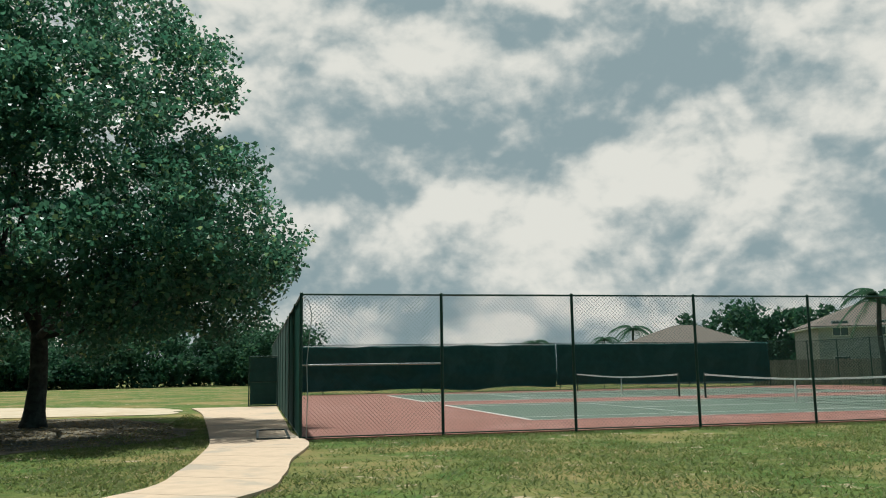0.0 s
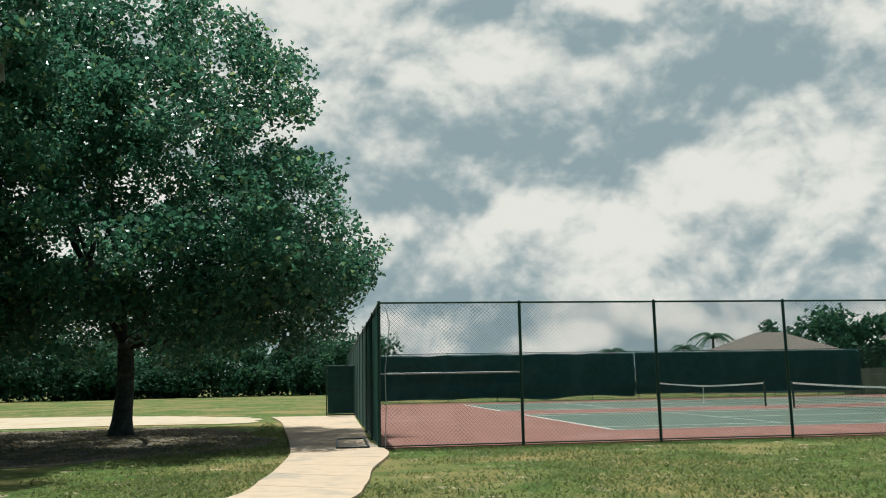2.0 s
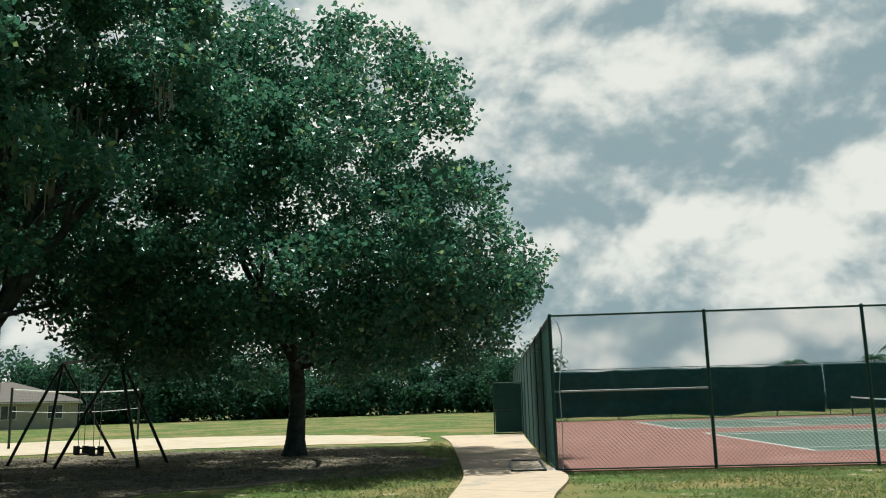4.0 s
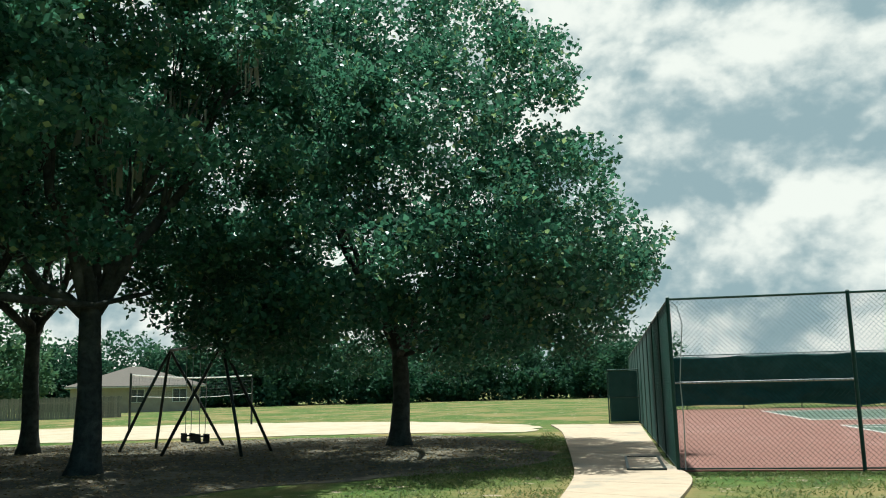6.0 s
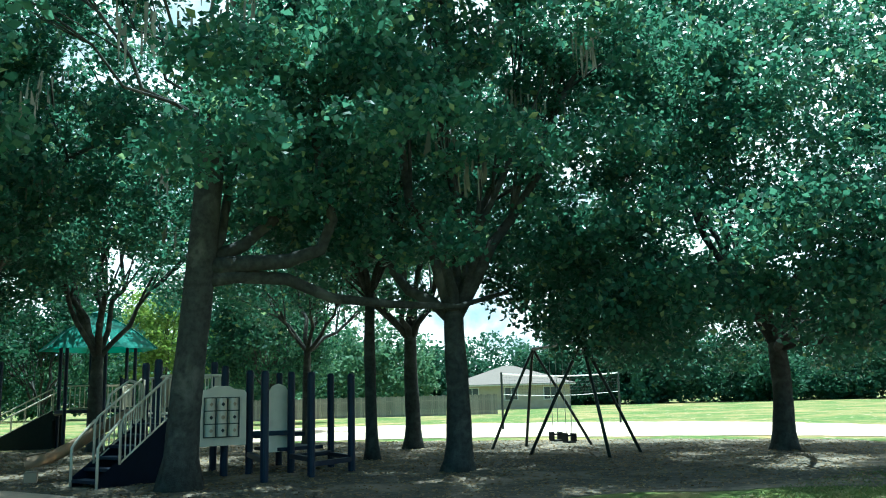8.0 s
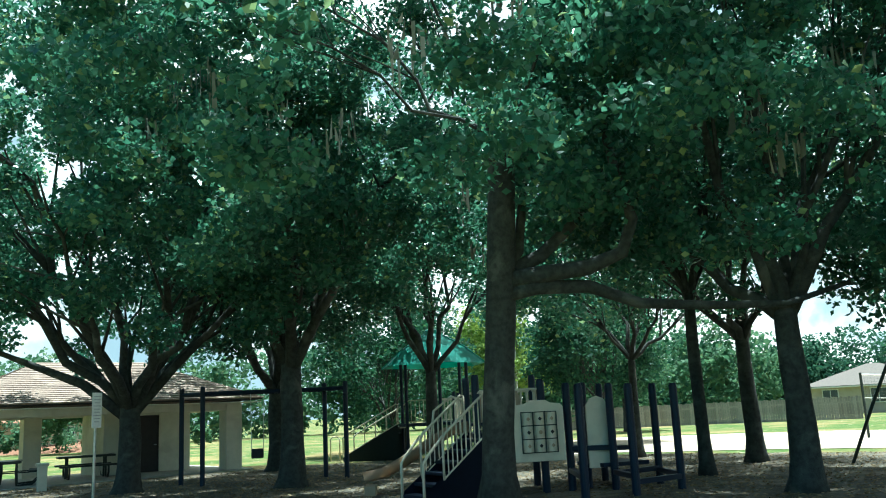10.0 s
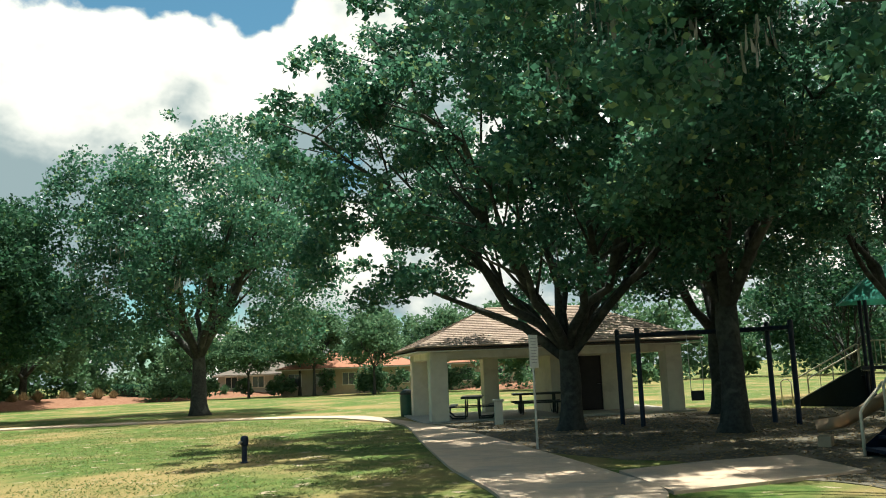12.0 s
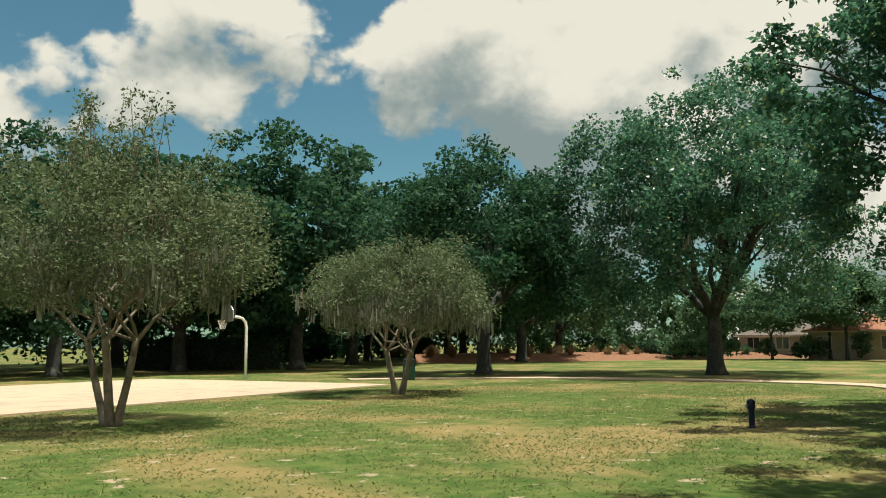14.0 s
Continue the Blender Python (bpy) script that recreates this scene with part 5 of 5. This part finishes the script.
# belts of trees at the far edge of the field and round the houses
wood_row("far_wood", [(-50, 103), (-62, 92), (-84, 64), (-96, 40), (-100, 18)], "dense green wood along the far edge of the field", 120, 5.0, 7.8, WOODLEAF, 41, per=850, base=0.1, size=0.5, wide=0.55)
wood_row("wood_edge", [(-49, 93), (-58, 86), (-79, 58), (-88, 43)], "low sunlit brush along the wood's edge", 60, 1.8, 3.8, DARKLEAF, 42, depth=3, per=700, size=0.4, wide=0.6)
wood_row("far_wood", [(60, 120), (20, 135), (-12, 134)], "distant treetops beyond the tennis courts", 30, 2.5, 6.0, DARKLEAF, 43, depth=16, per=600, size=0.6)
wood_row("far_wood", [(30, 92), (12, 92), (-4, 100)], "broad trees behind the houses by the courts", 13, 5.5, 8.5, DARKLEAF, 44, depth=6, per=1500, size=0.6, wide=0.5)
wood_row("far_wood", [(-100, 20), (-93.82, -25.03), (-87.9, -52.69), (-78.4, -74.08), (-58.65, -98.78)], "tall mixed trees behind the houses", 60, 5.5, 9.5, FARLEAF, 45, per=1000)
wood_row("far_wood", [(-58.93, -94.79), (-36.71, -97.27), (-13.04, -91.62), (12.35, -81.85), (31.34, -66.51)], "dark wood behind the lawn", 56, 11.0, 16.5, DARKLEAF, 46, per=800)
wood_row("far_wood", [(-70, 30), (-72, 12), (-71, 2)], "light green trees beyond the board fence", 15, 5.0, 9.0, FARLEAF, 47, depth=8, per=1300, size=0.45)
wood_row("under_storey", [(-3.85, -64.93), (-19.09, -61.97), (-33.54, -85.02), (-47.09, -91.97)], "dark undergrowth below the wood", 20, 2.2, 4.0, DARKLEAF, 48, depth=5, per=700, wide=0.7)

wood_row("shrubs", [(-68.43, -15.26), (-68.19, -33.28), (-66.86, -45.22), (-62.18, -54.92), (-57.35, -59.6)], "mixed shrubs in front of the houses", 30, 1.2, 2.8, FARLEAF, 49, depth=2, per=500, size=0.3, wide=0.6)
wood_row("far_wood", [(-65.13, -5.01), (-65.44, -15.05), (-65.61, -27.09)], "light green trees in front of the houses", 7, 3.0, 5.0, FARLEAF, 50, depth=3, per=1300, size=0.4, base=2.2, wide=0.35)
tree("leafy_tree", "rounded dark tree behind the play structure", -39.8, 10.4, 7.6, 3.3, 51, fork=1.8, trunk=0.14, base=1.6, leaves=20000, clumps=130, clump=0.8, leaf=(0.2, 0.12), leafmat=DARKLEAF, group="trees behind the playground")
tree("leafy_tree", "bright lime green tree behind the play tower", -47, 6.5, 7.6, 3.0, 52, fork=2.0, trunk=0.14, base=2.0, leaves=12000, clumps=80, clump=0.8, leaf=(0.2, 0.12), leafmat=LIMELEAF, group="trees behind the playground")
tree("leafy_tree", "dense dark tree beside the play tower", -40, 0.8, 7.5, 4.0, 53, fork=1.5, trunk=0.14, base=0.6, leaves=14000, clumps=90, clump=0.8, leaf=(0.2, 0.12), leafmat=DARKLEAF, group="trees behind the playground")
tree("leafy_tree", "light green tree by the board fence", -54, 14.5, 6.5, 3.0, 54, fork=2.2, trunk=0.14, base=2.2, leaves=9000, clumps=70, clump=0.8, leaf=(0.22, 0.14), leafmat=FARLEAF, group="trees behind the playground")

lt = tree("leafy_tree", "light green tree in front of the houses", -63.78, -38.99, 7.5, 2.8, 55, fork=2.4, trunk=0.13, base=2.0, leaves=9000, clumps=70, clump=0.8, leaf=(0.26, 0.16), leafmat=FARLEAF, group="trees by the houses")
for x, y, k in ((-64.3, -46.05, 1.1), (-61.89, -51.89, 0.9), (-66.19, -33.15, 1.0), (-66.09, -49.18, 1.2), (-59.55, -56.74, 0.95)):
    copy_thing(lt, pose(x, y, 0, 0, 0, x * 31 + y) @ Matrix.Diagonal((k, k, k, 1)))


def palm(x, y, h, seed, label):
    """A palm: ringed trunk and drooping feathered fronds, each with its leaflets."""
    rng = np.random.default_rng(seed)
    p = thing("palm_tree", x, y, 0, 0, label, "palm tree", "palms")
    part("trunk", rod(bmesh.new(), [(0.06 * math.sin(k), 0, h * k / 8) for k in range(9)], [0.2 - 0.008 * k for k in range(9)], 10), BARK, p)
    for k in range(22):
        a, e, ln = k * 2.4, rng.uniform(-0.2, 1.1), rng.uniform(2.0, 2.8)
        d = np.array((math.cos(a), math.sin(a), 0))
        side = np.array((-math.sin(a), math.cos(a), 0))
        q = []
        for j in range(26):
            t = (j + 1) / 26
            c = np.array((0, 0, h)) + d * ln * t * math.cos(e * (1 - t)) + np.array((0, 0, 1)) * ln * (math.sin(e) * t - 0.85 * t * t)
            for s in (-1, 1):
                tip = c + side * s * 0.55 * (1 - 0.6 * t) + np.array((0, 0, -0.35)) + d * 0.15
                q.append((c, c + d * 0.07, tip, c - d * 0.02))
        link("frond", quads_mesh("frond", np.array(q)), DARKLEAF, p)
    return p


pm = palm(11.0, 62, 5.9, 3, "palm with drooping fronds behind the courts")
for x, y, s in ((-9.5, 100, 1.0), (-14, 108, 0.85), (-22, 104, 0.8), (3, 104, 1.0)):
    copy_thing(pm, pose(x, y, 0, 0, 0, x * 7) @ Matrix.Diagonal((s, s, s, 1)))

# planted bank with dry grasses
bank_ = bmesh.new()
path_b = [(-34.64, -69.06), (-47.03, -63.9), (-59.07, -63.73), (-71.45, -58.57), (-76.34, -45.87), (-75.17, -33.77), (-71.87, -23.51)]
prev = None
for i, (x, y) in enumerate(path_b):
    d = Vector(path_b[min(i + 1, 6)]) - Vector(path_b[max(i - 1, 0)])
    nrm = Vector((-d.y, d.x)).normalized()
    ring = [bank_.verts.new((x + nrm.x * o, y + nrm.y * o, z)) for o, z in ((-5, -0.05), (-3, 0.35), (0, 0.75), (3, 0.5), (5, -0.05))]
    if prev:
        for k in range(4):
            bank_.faces.new((prev[k], prev[k + 1], ring[k + 1], ring[k]))
    prev = ring
bmesh.ops.subdivide_edges(bank_, edges=bank_.edges[:], cuts=3, use_grid_fill=True)
for v in bank_.verts:
    v.co.z += 0.12 * noise.noise(v.co * 0.5) if v.co.z > 0.05 else 0
bmesh.ops.recalc_face_normals(bank_, faces=bank_.faces[:])
tagged(part("planted_bank", bank_, MULCH, None, smooth=True), "low red-brown mulched bank in front of the houses", "planting bed", "", "structure")


def tuft(x, y, z, r, material, label):
    rng = np.random.default_rng(int(abs(x * 31 + y * 17)))
    g = thing("ornamental_grass", x, y, z, 0, label, "ornamental grass", "grasses on the bank")
    n = 260
    a, sp = rng.uniform(0, 2 * np.pi, n), rng.uniform(0.1, 1, n)
    root = np.stack((np.cos(a) * 0.12, np.sin(a) * 0.12, np.zeros(n)), 1)
    tip = np.stack((np.cos(a) * sp * r, np.sin(a) * sp * r, r * 1.3 * (1.15 - 0.6 * sp)), 1)
    w = np.stack((-np.sin(a), np.cos(a), np.zeros(n)), 1) * 0.03
    m = (root + tip) / 2 + np.array((0, 0, 0.12))
    link("blades", quads_mesh("blades", np.stack((root, m + w, tip, m - w), 1)), material, g)["kind"] = "stuff"
    return g


t0 = tuft(-47.17, -61.9, 0.5, 0.8, DRYGRASS, "clump of dry straw-coloured ornamental grass")
t1 = tuft(-69.8, -53.44, 0.5, 0.8, FARLEAF, "clump of green ornamental grass")
gr = random.Random(5)
for k in range(46):
    s = gr.uniform(0, 5.99)
    i, u = int(s), s % 1
    x = path_b[i][0] + (path_b[i + 1][0] - path_b[i][0]) * u + gr.uniform(-2.5, 2.5)
    y = path_b[i][1] + (path_b[i + 1][1] - path_b[i][1]) * u + gr.uniform(-2.5, 2.5)
    copy_thing(t0 if s < 2.6 or gr.random() < 0.4 else t1, pose(x, y, 0.35, 0, 0, gr.uniform(0, 360)) @ Matrix.Diagonal([gr.uniform(0.7, 1.25)] * 3 + [1]))


def hedge(x0, y0, x1, y1, h, d, seed, label):
    rng = np.random.default_rng(seed)
    L = math.hypot(x1 - x0, y1 - y0)
    g = thing("hedge", x0, y0, 0, math.degrees(math.atan2(y1 - y0, x1 - x0)), label, "hedge", "hedges")
    n = int(L * h * 420)
    q = np.stack((rng.uniform(0, L, n), rng.uniform(-d / 2, d / 2, n), rng.uniform(0.02, h, n)), 1)
    face = rng.integers(0, 3, n)
    q[face == 0, 1] = -d / 2 * rng.choice((-1, 1), (face == 0).sum())
    q[face == 1, 2] = h
    q += rng.normal(size=q.shape) * 0.1
    q[:, 2] = np.abs(q[:, 2])
    link("foliage", quads_mesh("foliage", leaf_quads(rng, q, 0.2, 0.13)), DARKLEAF, g)["kind"] = "stuff"
    # solid dark box for the stems, with the shade between them put into its colour
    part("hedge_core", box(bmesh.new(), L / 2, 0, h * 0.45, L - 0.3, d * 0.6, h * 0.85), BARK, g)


hedge(-56.54, -64.05, -61.91, -58.91, 1.5, 1.6, 61, "clipped dark green hedge at the lawn's far edge")
hedge(-8.65, -60.75, -18.05, -55.38, 2.0, 1.6, 62, "clipped dark green hedge behind the basketball slab")

# ---- turf blades where the lawn is near ----
def inside(px, py, poly):
    c = np.zeros(len(px), bool)
    n = len(poly)
    for i in range(n):
        (xa, ya), (xb, yb) = poly[i], poly[(i + 1) % n]
        hit = ((ya > py) != (yb > py)) & (px < (xb - xa) * (py - ya) / (yb - ya + 1e-12) + xa)
        c ^= hit
    return c


def turf(name, area, count, seed, keepout, label, low=0.012, high=0.045, lie=0.035):
    rng = np.random.default_rng(seed)
    xs, ys = [p[0] for p in area], [p[1] for p in area]
    px, py = rng.uniform(min(xs), max(xs), count * 2), rng.uniform(min(ys), max(ys), count * 2)
    ok = inside(px, py, area)
    for k in keepout:
        ok &= ~inside(px, py, k)
    dens = np.sin(px * 1.7 + np.sin(py * 1.3) * 2) * np.sin(py * 2.1 + np.sin(px * 0.9) * 2) + np.sin(px * 0.53 + 1) * np.sin(py * 0.61)
    ok &= rng.uniform(-1.6, 0.9, len(px)) < dens
    px, py = px[ok][:count], py[ok][:count]
    n = len(px)
    a = rng.uniform(0, 2 * np.pi, n)
    h = rng.uniform(low, high, n)
    root = np.stack((px, py, np.zeros(n)), 1)
    w = np.stack((np.cos(a), np.sin(a), np.zeros(n)), 1) * rng.uniform(0.008, 0.02, n)[:, None]
    tip = root + np.stack((rng.normal(size=n) * lie, rng.normal(size=n) * lie, h), 1)
    me = quads_mesh(name, np.stack((root - w, root + w, tip + w * 0.3, tip - w * 0.3), 1))
    tagged(link(name, me, BLADE, None), label, "grass", "", "stuff")


PATH_KEEP = [(-18.9, 29.2), (-15.9, 25.6), (-12.0, 20.3), (-9.2, 16.4), (-7.6, 14.1), (-5.4, 10.2), (-4.6, 8.2), (-3.1, 8.3), (-3.7, 10.2), (-4.6, 12.0), (-5.8, 14.8), (-7.5, 17.2), (-15.8, 30.7)]
turf("turf_grass", [(-8, 8), (6, 8), (17, 29), (12, 27.2), (-6.2, 15.9)], 95000, 71, [PATH_KEEP], "short mown grass blades in front of the courts", 0.015, 0.05, 0.045)
turf("turf_grass", [(-9, 9), (-5, 8.5), (-8.5, 17), (-14.5, 23.6), (-16.8, 26), (-13, 20), (-11, 14)], 30000, 72, [PATH_KEEP], "grass blades between path and oak")
PAV_KEEP = [(-8.54, -1.5), (-11.34, -1.49), (-15.15, -4.41), (-25.84, -12.12), (-29.76, -17.8), (-31.09, -17.49), (-23.95, -9.08), (-12.67, 0.27)]
turf("turf_grass", [(2.26, -8.37), (-8.06, -4.07), (-16.02, -4.92), (-26.5, -12.86), (-29.04, -19.55), (-24.43, -28.26), (-15.35, -29.13), (-0.9, -20.62)], 70000, 73, [PAV_KEEP], "short dry and green grass blades on the lawn", 0.01, 0.035, 0.04)


def scatter_leaves(area, count, seed):
    rng = np.random.default_rng(seed)
    xs, ys = [p[0] for p in area], [p[1] for p in area]
    px, py = rng.uniform(min(xs), max(xs), count), rng.uniform(min(ys), max(ys), count)
    ok = inside(px, py, area)
    c = np.stack((px[ok], py[ok], np.full(ok.sum(), 0.025)), 1)
    q = leaf_quads(rng, c, 0.09, 0.05)
    q[:, :, 2] = 0.025 + (q[:, :, 2] - 0.025) * 0.35
    tagged(link("fallen_leaves", quads_mesh("fallen_leaves", q), DRYGRASS, None), "dry brown leaves fallen under the oaks", "leaves", "", "stuff")


scatter_leaves(LITTER_EDGE, 40000, 81)
